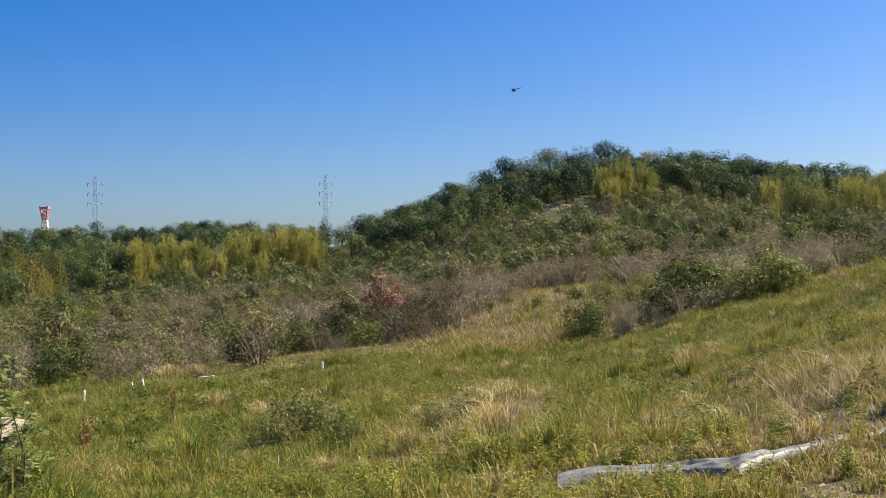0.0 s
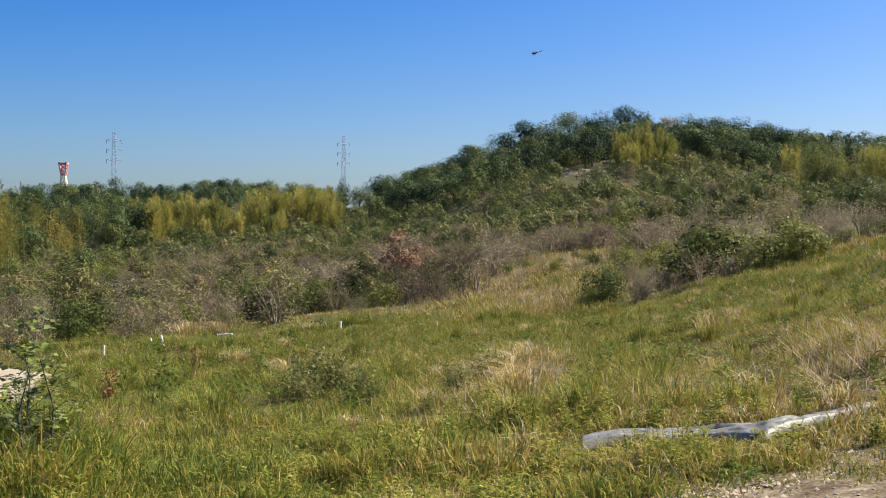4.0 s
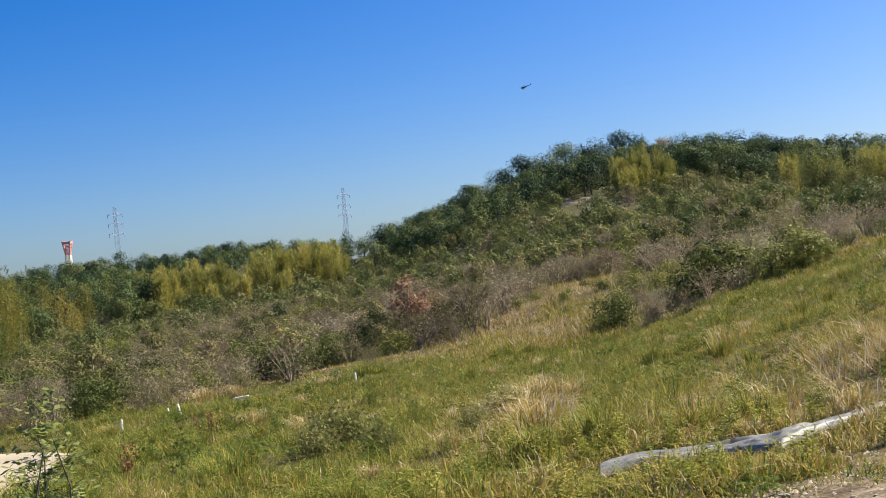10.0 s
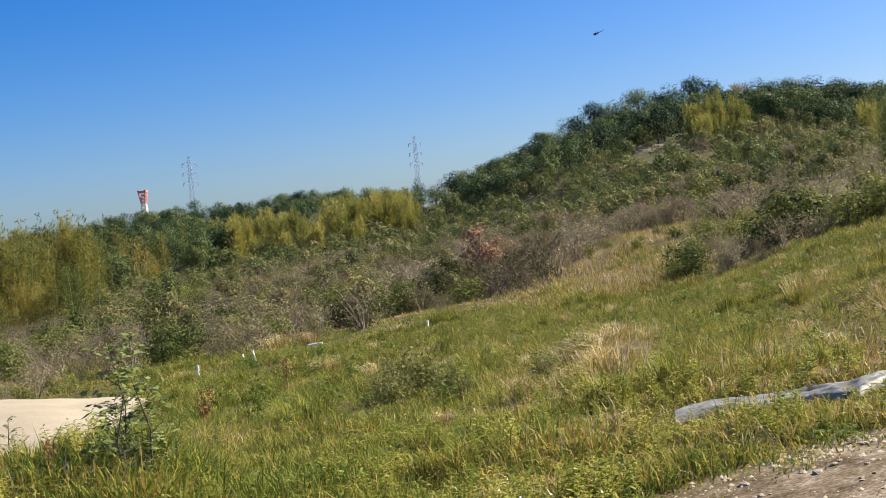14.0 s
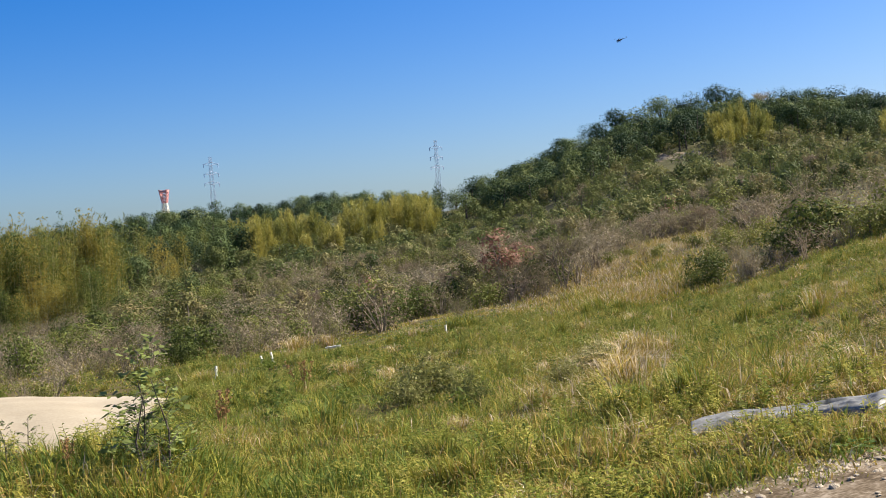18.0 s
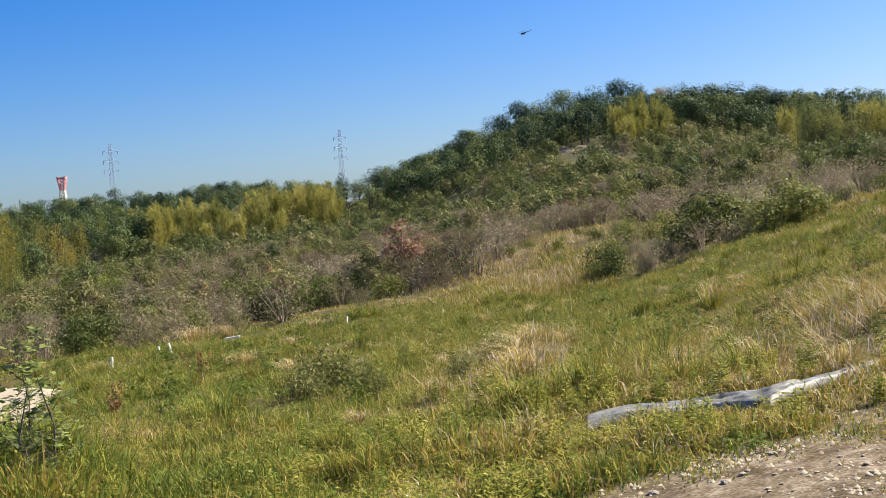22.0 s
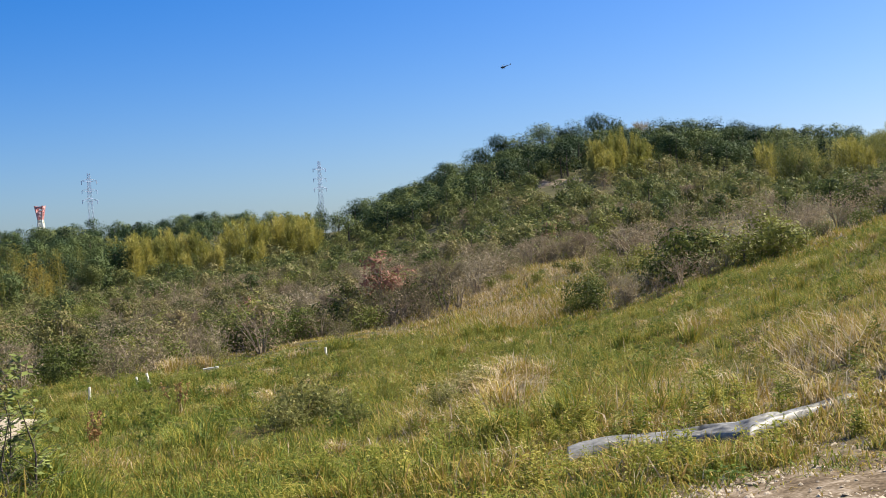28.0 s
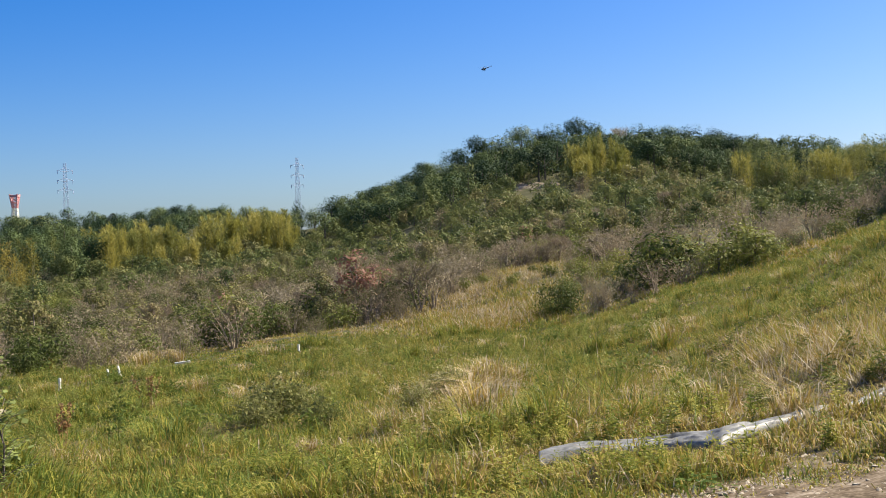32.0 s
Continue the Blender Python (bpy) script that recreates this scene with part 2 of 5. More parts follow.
M_OLIVE = leaf_material("olive_leaves", [(0.0, (0.075, 0.085, 0.025)), (0.5, (0.15, 0.145, 0.045)), (1.0, (0.28, 0.23, 0.10))], spread=0.2, through=0.2)
M_RED = leaf_material("russet_leaves", [(0.0, (0.23, 0.115, 0.075)), (1.0, (0.36, 0.20, 0.14))], spread=0.3, through=0.25)
M_WEED = leaf_material("weed_leaves", [(0.0, (0.12, 0.16, 0.03)), (0.5, (0.26, 0.28, 0.05)), (1.0, (0.44, 0.40, 0.10))], spread=0.4, through=0.35)
M_CREEP = leaf_material("creeper_leaves", [(0.0, (0.07, 0.12, 0.025)), (0.5, (0.14, 0.20, 0.035)), (1.0, (0.26, 0.28, 0.06))], spread=0.35, through=0.35)
M_DARKLEAF = leaf_material("sapling_dark_leaves", [(0.0, (0.075, 0.10, 0.03)), (1.0, (0.25, 0.29, 0.085))], spread=0.4, through=0.3, rough=0.5)
M_RUST = leaf_material("rusty_seed_heads", [(0.0, (0.30, 0.165, 0.065)), (1.0, (0.43, 0.29, 0.135))], spread=0.4, through=0.2)
M_DRYLEAF = leaf_material("olive_weed_leaves", [(0.0, (0.13, 0.145, 0.042)), (0.5, (0.27, 0.265, 0.085)), (1.0, (0.46, 0.41, 0.18))], spread=0.35, through=0.3)
M_MEADOWLEAF = leaf_material("meadow_herb_leaves", [(0.0, (0.10, 0.135, 0.026)), (0.5, (0.20, 0.22, 0.044)), (1.0, (0.34, 0.31, 0.08))], spread=0.3, through=0.35)
M_PETAL = surface("white_petals", [(0.3, (0.78, 0.78, 0.74)), (0.7, (0.86, 0.85, 0.82))], 20, 0.7, 0, 0)
M_WHITE = surface("weathered_white_paint", [(0.3, (0.76, 0.73, 0.60)), (0.7, (0.84, 0.81, 0.69))], 5, 0.6, 0, 0.1)


# ---- building blocks ----
def mesh_of(name, verts, faces, mats, index=None, attrs=None, smooth=False):
    """verts (n, 3); faces: a list of (k, c) arrays of vertex numbers; index: the material of each list."""
    me = bpy.data.meshes.new(name)
    verts = np.asarray(verts, np.float32)
    faces = [np.asarray(f, np.int32) for f in faces if len(f)]
    me.vertices.add(len(verts))
    me.vertices.foreach_set("co", verts.ravel())
    loops = np.concatenate([f.ravel() for f in faces])
    totals = np.concatenate([np.full(len(f), f.shape[1], np.int32) for f in faces])
    me.loops.add(len(loops))
    me.loops.foreach_set("vertex_index", loops)
    me.polygons.add(len(totals))
    me.polygons.foreach_set("loop_start", np.concatenate([[0], np.cumsum(totals)[:-1]]).astype(np.int32))
    me.polygons.foreach_set("loop_total", totals)
    if index is not None:
        me.polygons.foreach_set("material_index", np.concatenate([np.full(len(f), i, np.int32) for f, i in zip(faces, index)]))
    if smooth:
        me.polygons.foreach_set("use_smooth", np.ones(len(totals), bool))
    for key, values in (attrs or {}).items():
        me.attributes.new(key, "FLOAT", "POINT").data.foreach_set("value", np.asarray(values, np.float32))
    for m in mats:
        me.materials.append(m)
    me.update(calc_edges=True)
    return me


def quads(corners):
    """Vertices and faces of separate leaves, corners (n, 3 or 4, 3)."""
    return corners.reshape(-1, 3), np.arange(corners.shape[0] * corners.shape[1]).reshape(-1, corners.shape[1])


def pointed(variant):
    """The same plant with three-cornered leaves, for what stands far off."""
    return variant[0], variant[1][:, [0, 2, 3]]


def blades(p, height, width, lean, turn, curl=0.35):
    """Grass blades: a quad and a pointed end each. Returns vertices and the two lists of faces."""
    n = len(p)
    across = np.stack([np.cos(turn), np.sin(turn), np.zeros(n)], -1) * (width / 2)[:, None]
    way = np.stack([-np.sin(turn + lean[:, 1]), np.cos(turn + lean[:, 1]), np.zeros(n)], -1) * (lean[:, 0] * height)[:, None]
    up = np.zeros((n, 3))
    up[:, 2] = height
    mid = p + up * 0.6 + way * curl
    tip = p + up * np.maximum(1 - 0.3 * lean[:, :1], 0.35) + way
    v = np.stack([p - across, p + across, mid - across * 0.75, mid + across * 0.75, tip], 1).reshape(-1, 3)
    b = np.arange(n)[:, None] * 5
    return v, b + np.array([[0, 1, 3, 2]]), b + np.array([[2, 3, 4]])


def tube(points, radii, sides=5):
    """A tapered, bent rod. Returns vertices and quads."""
    pts = [Vector(p) for p in points]
    v, f = [], []
    for i, (p, r) in enumerate(zip(pts, radii)):
        d = (pts[min(i + 1, len(pts) - 1)] - pts[max(i - 1, 0)]).normalized()
        a = d.cross(Vector((0.3, 0.9, 0.2)) if abs(d.z) > 0.7 else Vector((0, 0, 1))).normalized()
        c = d.cross(a)
        v += [p + r * (math.cos(k * 6.2832 / sides) * a + math.sin(k * 6.2832 / sides) * c) for k in range(sides)]
        if i:
            f += [((i - 1) * sides + k, (i - 1) * sides + (k + 1) % sides, i * sides + (k + 1) % sides, i * sides + k) for k in range(sides)]
    return np.array(v), np.array(f)


def merge(pieces):
    """Joins (vertices, faces) pairs of quads."""
    vs, fs, o = [], [], 0
    for v, f in pieces:
        vs.append(v)
        fs.append(np.asarray(f) + o)
        o += len(v)
    return np.concatenate(vs), np.concatenate(fs)


def leaf_cloud(r, centres, radii, n, size, flat=0.92, shell=0.5, droop=0.0, long=1.15, under=False):
    """Leaf sprays scattered through lobes, denser at their skins, facing outwards with some disorder. (n, 4, 3)"""
    centres, radii = np.asarray(centres, float), np.asarray(radii, float)
    k = r.choice(len(centres), n, p=radii ** 2 / (radii ** 2).sum())
    d = r.normal(0, 1, (n, 3))
    if not under:
        d[:, 2] = np.where(d[:, 2] < -0.8, -d[:, 2], d[:, 2])
    d /= np.linalg.norm(d, axis=1)[:, None]
    rad = radii[k] * (shell + (1 - shell) * r.random(n) ** 0.5) * r.uniform(0.85, 1.15, n)
    c = centres[k] + d * rad[:, None] * np.array([1, 1, flat])
    nrm = d + r.normal(0, 0.32, (n, 3)) + np.array([0, 0, 0.3])
    nrm /= np.linalg.norm(nrm, axis=1)[:, None]
    a = np.cross(nrm, r.normal(0, 1, (n, 3)))
    a /= np.linalg.norm(a, axis=1)[:, None]
    b = np.cross(nrm, a)
    b[:, 2] -= droop
    s = (size * r.uniform(0.6, 1.4, n))[:, None]
    return np.stack([c - a * s * long * 0.5, c - b * s * 0.42 + a * s * 0.1, c + a * s * long * 0.5, c + b * s * 0.42 - a * s * 0.1], 1)


def part(name, data, parent, label=""):
    ob = new(name, data)
    ob.parent = parent
    if label:
        ob["label"] = label
    return ob


class Kind:
    """A kind of plant: some variants, each a stem mesh and a crown mesh, set out as things or joined into stuff."""

    def __init__(self, variants, stem_mat, leaf_mat, names=("trunk", "crown")):
        self.raw, self.mats, self.names, self.made = variants, (stem_mat, leaf_mat), names, {}

    def meshes(self, i):
        if i not in self.made:
            (sv, sf), lq = self.raw[i]
            lv, lf = quads(lq)
            self.made[i] = (mesh_of(self.names[0], sv, [sf], [self.mats[0]], smooth=True), mesh_of(self.names[1], lv, [lf], [self.mats[1]]))
        return self.made[i]

    def thing(self, name, i, place, scale, turn, label, category="tree", group=""):
        root = new(name)
        root.matrix_world = Matrix.LocRotScale(place, Euler((0, 0, turn)), Vector(scale) if hasattr(scale, "__len__") else Vector((scale,) * 3))
        for nm, me in zip(self.names, self.meshes(i % len(self.raw))):
            ob = part(nm, me, root)
            if nm in ("seed_spike", "blossom"):
                tagged(ob, kind="stuff")
        return tagged(root, label, category, group)

    def stuff(self, name, rows, label, category):
        """rows: (variant, x, y, z, scale across, scale up, turn, tone)."""
        sv_, sf_, lv_, tone_, so, r_ = [], [], [], [], 0, []
        for i, x, y, z, sc, su, turn, tone in rows:
            (sv, sf), lq = self.raw[int(i) % len(self.raw)]
            c, s = math.cos(turn), math.sin(turn)
            m = np.array([[c * sc, -s * sc, 0], [s * sc, c * sc, 0], [0, 0, su]]).T
            sv_.append(sv @ m + (x, y, z))
            sf_.append(sf + so)
            so += len(sv)
            lv_.append(lq.reshape(-1, 3) @ m + (x, y, z))
            tone_.append(np.full(lq.shape[0] * lq.shape[1], tone))
        lv = np.concatenate(lv_)
        v = np.concatenate(sv_ + [lv])
        lf = np.arange(len(lv)).reshape(-1, lq.shape[1]) + so
        me = mesh_of(name, v, [np.concatenate(sf_), lf], self.mats, (0, 1), {"tone": np.concatenate([np.zeros(so)] + tone_)})
        return tagged(new(name, me), label, category, kind="stuff")


def broadleaf(seed, height=7.0, spread=3.2, lobes=9, leaves=650, size=0.42, bare=0.25, limbs=5):
    r = np.random.default_rng(seed)
    c, rad = [], []
    for k in range(lobes):
        a, q = r.uniform(0, 6.28), r.random() ** 0.6 * spread * 0.62
        c.append((q * math.cos(a), q * math.sin(a), height * (bare + 0.12 + (0.78 - bare) * r.random() * (1 - 0.35 * q / spread))))
        rad.append(spread * r.uniform(0.34, 0.55))
    c.append((0, 0, height - spread * 0.42))
    rad.append(spread * 0.45)
    stems = [tube([(0, 0, -0.3), (0.05 * height * r.normal(), 0.03 * height * r.normal(), height * 0.4), (0, 0, height * 0.8)], [0.03 * height, 0.02 * height, 0.006 * height])]
    for q in c[:limbs]:
        stems.append(tube([(0, 0, height * r.uniform(0.2, 0.45)), tuple(np.array(q) * (0.6, 0.6, 0.85)), q], [0.012 * height, 0.008 * height, 0.003 * height], 4))
    return merge(stems), leaf_cloud(r, c, rad, leaves, size, under=bare < 0.05)


def conifer(seed, height=7.0, spread=1.8, leaves=500, size=0.4):
    r = np.random.default_rng(seed)
    h = r.random(leaves) ** 0.8
    a, q = r.uniform(0, 6.28, leaves), (1 - h) ** 0.8 * spread * r.uniform(0.5, 1.1, leaves) + 0.1
    c = np.stack([q * np.cos(a), q * np.sin(a), height * (0.12 + 0.88 * h) - 0.15 * q], -1)
    out = np.stack([np.cos(a), np.sin(a), np.full(leaves, -0.25)], -1)
    side = np.stack([-np.sin(a), np.cos(a), r.normal(0, 0.3, leaves)], -1)
    s = (size * r.uniform(0.6, 1.4, leaves) * (1.1 - 0.5 * h))[:, None]
    return tube([(0, 0, -0.3), (0, 0, height * 0.5), (0, 0, height)], [0.025 * height, 0.016 * height, 0.003 * height]), np.stack([c - out * s, c - side * s * 0.5, c + out * s, c + side * s * 0.5], 1)


def bamboo(seed, height=7.0, culms=6, leaves=420, size=0.34, spread=1.1, rise=(-1.0, 0.35), low=0.28):
    r = np.random.default_rng(seed)
    stems, lq = [], []
    for k in range(culms):
        x, y = r.normal(0, spread * 0.45, 2)
        h, a, b = height * r.uniform(0.72, 1.05), r.uniform(0, 6.28), r.uniform(0.03, 0.13)
        t = np.linspace(0, 1, 5)
        pts = np.stack([x + math.cos(a) * h * b * t ** 3, y + math.sin(a) * h * b * t ** 3, h * t - 0.2], -1)
        stems.append(tube(pts, [0.028, 0.026, 0.022, 0.014, 0.005], 4))
        n = leaves // culms
        u = r.uniform(low, 1.0, n) ** 0.9
        q = np.stack([np.interp(u, t, pts[:, i]) for i in range(3)], -1)
        w = np.sin(u * 2.6 + 0.3) * 0.75 * spread + 0.1
        ang = r.uniform(0, 6.28, n)
        q[:, 0] += np.cos(ang) * w * r.random(n)
        q[:, 1] += np.sin(ang) * w * r.random(n)
        out = np.stack([np.cos(ang), np.sin(ang), r.uniform(*rise, n)], -1)
        side = np.stack([-np.sin(ang), np.cos(ang), r.normal(0, 0.6, n)], -1)
        s = (size * r.uniform(0.6, 1.4, n))[:, None]
        lq.append(np.stack([q - out * s * 0.7, q - side * s * 0.3, q + out * s * 0.7, q + side * s * 0.3], 1))
    return merge(stems), np.concatenate(lq)


def shrub(seed, height=2.2, spread=1.3, stems=9, twigs=260, leaves=120, size=0.12, thick=0.02):
    """A bush of many rods from the root, thin twigs and small leaves."""
    r = np.random.default_rng(seed)
    rods, ends = [], []
    for k in range(stems):
        a, q = r.uniform(0, 6.28), spread * r.random() ** 0.5
        top = np.array([q * math.cos(a), q * math.sin(a), height * r.uniform(0.6, 1.0) * (1 - 0.25 * q / spread)])
        mid = top * (0.35, 0.35, 0.5) + r.normal(0, 0.08, 3)
        rods.append(tube([(0.05 * math.cos(a), 0.05 * math.sin(a), -0.15), mid, top], [thick, thick * 0.7, thick * 0.2], 3))
        ends += [mid + (top - mid) * u for u in np.linspace(0, 1, 5)]
    ends = np.array(ends)
    b = ends[r.integers(0, len(ends), twigs)]
    d = r.normal(0, 1, (twigs, 3)) * (1, 1, 0.7) + (0, 0, 0.6)
    d *= (r.uniform(0.12, 0.36, twigs) * height / np.linalg.norm(d, axis=1))[:, None]
    w = np.cross(d, r.normal(0, 1, (twigs, 3)))
    w *= (0.014 / np.linalg.norm(w, axis=1))[:, None]
    tw = np.stack([b - w, b + w, b + d + w * 0.3, b + d - w * 0.3], 1)
    if leaves:
        c = b[r.integers(0, twigs, leaves)] + r.normal(0, 0.13 * height, (leaves, 3))
        sunk = r.random(leaves) < 0.5
        c[sunk, 2] *= r.uniform(0.08, 0.8, sunk.sum())
        c[sunk, :2] *= r.uniform(0.8, 1.35, sunk.sum())[:, None]
        c[:, 2] = np.maximum(c[:, 2], 0.05)
        lf = leaf_cloud(r, c, np.full(leaves, 0.05), leaves, size)
        tw = np.concatenate([tw, lf])
    return merge(rods), tw


def twiggy(seed):
    """A leafless bush: rods, twigs and rounded sprays of finer twigs."""
    rods, twigs = shrub(seed, 2.0, 1.2, 9, 190, 0, 0.12, 0.03)
    sprays = broadleaf(seed + 200, 1.9, 1.5, 10, 560, 0.115, -0.12, 0)[1]
    return rods, np.concatenate([twigs, sprays])


def scatter(n, az0, az1, d0, d1, seed, keep=None):
    """Places spread evenly over a sector of the land: x, y, z, heading, distance."""
    r = np.random.default_rng(seed)
    az, d = r.uniform(az0, az1, n), np.sqrt(r.uniform(d0 ** 2, d1 ** 2, n))
    x, y = laid(az, d)
    if keep is not None:
        k = r.random(n) < keep(x, y, az, d)
        x, y, az, d = x[k], y[k], az[k], d[k]
    return x, y, ground_z(x, y), az, d


# ---- ground ----
def gravel_part(x, y):
    """1 on the bare gravel by the track, 0 in the meadow."""
    az, d = plan(x, y)
    edge = np.interp(az, (-180, -120, -60, -14, -5, 4, 6, 11, 15, 19, 30, 45, 180), (8, 7, 3.2, 3.2, 4.7, 5.9, 6.1, 6.55, 7.0, 7.2, 6.3, 6.6, 8))
    return step(edge + 0.5, edge - 0.5, d + 0.35 * ripple(x, y, 1.2, 4))


def build_ground():
    az = np.radians(np.concatenate([np.linspace(-46, 38, 170), np.linspace(40, 312, 60)]))
    d = np.concatenate([[0.0], np.geomspace(0.5, 80, 260), np.geomspace(83, 560, 70), np.geomspace(660, 4500, 10)])
    a, r = np.meshgrid(az, d)
    x, y = r * np.sin(a), r * np.cos(a)
    v = np.stack([x, y, ground_z(x, y)], -1).reshape(-1, 3)
    i, j = np.meshgrid(np.arange(len(d) - 1), np.arange(len(az)), indexing="ij")
    k, w = (j + 1) % len(az), len(az)
    f = np.stack([i * w + j, i * w + k, (i + 1) * w + k, (i + 1) * w + j], -1).reshape(-1, 4)[:, ::-1]
    me = mesh_of("ground", v, [f], [M_SOIL], attrs={"bare": np.maximum(gravel_part(v[:, 0], v[:, 1]), 0.6 * gully(*plan(v[:, 0], v[:, 1]))), "wild": step(36, 48, plan(v[:, 0], v[:, 1])[1])}, smooth=True)
    tagged(new("ground", me), "uneven meadow soil rising to a wooded ridge", "ground", kind="structure")


build_ground()


# ---- woods on the ridge and the valley side ----
WOODS = Kind([pointed(broadleaf(s, 6.5, 3.2, 9, 900, 0.38, 0.06, 2)) for s in (11, 12, 13, 14, 15)], M_BARK, M_WOOD)
CREST = Kind([pointed(broadleaf(s, 6.8, 3.4, 13, 3000, 0.28, 0.02)) for s in (16, 17, 18, 19)], M_BARK, M_WOOD)
FIRS = Kind([conifer(s, 7.0, 1.8, 1100, 0.26) for s in (21, 22)], M_BARK, M_WOOD)
YELLOW = Kind([pointed(bamboo(s, 6.5, 12, 1500, 0.30, 1.15, (0.2, 1.8), 0.0)) for s in (31, 32, 33, 34)], M_CULM, M_BAMBOO, ("culm_tuft", "foliage"))
GREENB = Kind([pointed(bamboo(s, 7.5, 10, 1800, 0.24, 1.5, (-0.7, 1.2), 0.0)) for s in (35, 36, 37, 38)], M_CULM, M_BAMBOOGREEN, ("culm_tuft", "foliage"))
SAPLINGS = Kind([pointed(broadleaf(s, 2.8, 1.5, 6, 260, 0.32, -0.05, 1)) for s in (41, 42, 43)], M_BARK, M_SAPLING)
SCRUB = Kind([pointed(twiggy(s)) for s in (51, 52, 53, 54)], M_GREYBARK, M_SCRUB, ("branching", "twiggy_crown"))
EDGEB = Kind([pointed(bamboo(s, 7.5, 10, 3000, 0.2, 1.5, (-0.7, 1.0), 0.0)) for s in (39, 40)], M_CULM, M_EDGEB, ("culm_tuft", "foliage"))
BUSHES = Kind([pointed(broadleaf(s, 1.9, 1.6, 11, 1000, 0.17, -0.12, 6)) for s in (61, 62, 63, 68)], M_BARK, M_BUSH, ("branching", "foliage"))


def stuff_rows(x, y, z, seed, lo, hi, variants=5):
    r = np.random.default_rng(seed)
    n = len(x)
    s = r.uniform(lo, hi, n)
    return list(zip(r.integers(0, variants, n), x, y, z, s * r.uniform(0.85, 1.25, n), s, r.uniform(0, 6.28, n), r.random(n)))


def ridge_at(az):
    return np.interp(az, (-45, -25, -16, -6, 0, 14, 24, 60), (260, 250, 240, 205, 190, 190, 175, 170))


def in_woods(x, y, az, d):
    f = d / ridge_at(az)
    low = np.interp(az, (-48, -30, -22, -12, -6, 0, 3, 5.5, 5.8, 9.2, 9.6, 14, 20, 32), (0.85, 0.8, 0.62, 0.74, 0.70, 0.72, 0.775, 0.775, 0.83, 0.83, 0.77, 0.76, 0.76, 0.62))
    return (f > low) & (f < np.interp(az, (-7, -3), (1.04, 0.945)))


# the crest is a row of trees of their own, the slopes below are a mass
WOODS.stuff("hillside_woods", stuff_rows(*scatter(1300, -52, 36, 95, 270, 71, in_woods)[:3], 72, 0.56, 0.9), "dark green mixed woodland covering the hillside", "woods")
WOODS.stuff("upper_woods", stuff_rows(*scatter(520, -5, 24, 128, 190, 74, in_woods)[:3], 75, 0.5, 0.82), "dark green woodland under the crest", "woods")
r_ = np.random.default_rng(73)


def ridge_tree(az, top, wide, kind=None, name="ridge_tree", label="round-crowned dark green tree on the ridge", back=0.985):
    """A tree on the ridge whose crown ends at that elevation, in degrees."""
    p = at(az, ridge_at(az) * back, -0.3)
    h = 1.6 + math.hypot(p.x, p.y) * math.tan(radians(top)) - p.z
    k = kind or CREST
    w = wide * 0.185 if k is CREST else wide * 0.3
    k.thing(name, int(r_.integers(4)), p, (w, w, h / (7.0 if k is FIRS else 6.9)), r_.uniform(0, 6.28), label, "tree", "trees on the ridge")


# heading, elevation of the crown's top, width of the crown
for az, top, wide in ((-33.5, 1.75, 7), (-31.5, 1.7, 7), (-29.8, 1.75, 7), (-28, 1.8, 6), (-26.2, 2.0, 7), (-24.6, 2.0, 6), (-23.4, 2.1, 6), (-21.9, 1.95, 6), (-20.6, 1.9, 6), (-19.3, 1.95, 5), (-18.1, 2.2, 6), (-17, 2.32, 7), (-15.7, 2.2, 6),
                      (-14.6, 2.3, 6), (-13.5, 2.38, 7), (-12.2, 2.25, 6), (-11, 2.05, 5), (-10.1, 2.1, 4), (-9.4, 2.52, 3.2), (-8.5, 2.15, 5), (-7.5, 2.35, 5), (-6.5, 2.65, 5), (-5.6, 2.75, 4.5), (-4.8, 3.05, 5), (-3.9, 3.1, 4), (-3.1, 3.4, 5), (-2.1, 3.82, 5.5),
                      (-1.2, 3.95, 5), (-0.3, 4.36, 5.5), (0.8, 4.86, 6.5), (2.0, 4.9, 6.5), (3.3, 5.2, 6.5), (4.2, 5.1, 5), (5.0, 5.3, 6.5), (6.4, 5.44, 7.5), (7.5, 5.22, 5), (9.9, 5.12, 8), (11.5, 4.93, 6.5), (12.7, 4.98, 8.5), (13.9, 4.8, 6.5), (15.1, 4.42, 6),
                      (16.0, 4.2, 5.5), (18.3, 4.0, 2.6), (19.3, 3.7, 5), (20.4, 3.72, 5.5), (21.4, 3.8, 5), (22.3, 4.2, 7), (23.3, 4.3, 7)):
    ridge_tree(az, top, wide)
# a lower row fills the wood under the crowns
for k in range(46):
    az = -6 + 24 * (k + r_.random()) / 46
    if 5.6 < az < 9.2:
        continue
    ridge_tree(az, float(np.interp(az, (-6, -2, 1, 6, 9, 13, 18), (2.3, 3.3, 4.2, 4.6, 4.3, 4.2, 3.5)) + r_.uniform(-0.25, 0.1)), r_.uniform(4.5, 6.5), back=0.955, label="dark green tree standing below the ridge's crowns")
for az, top in ((16.95, 4.2), (-19.5, 2.1), (1.2, 4.5)):
    ridge_tree(az, top, 5, FIRS, "ridge_conifer", "dark pointed conifer among the ridge woods")

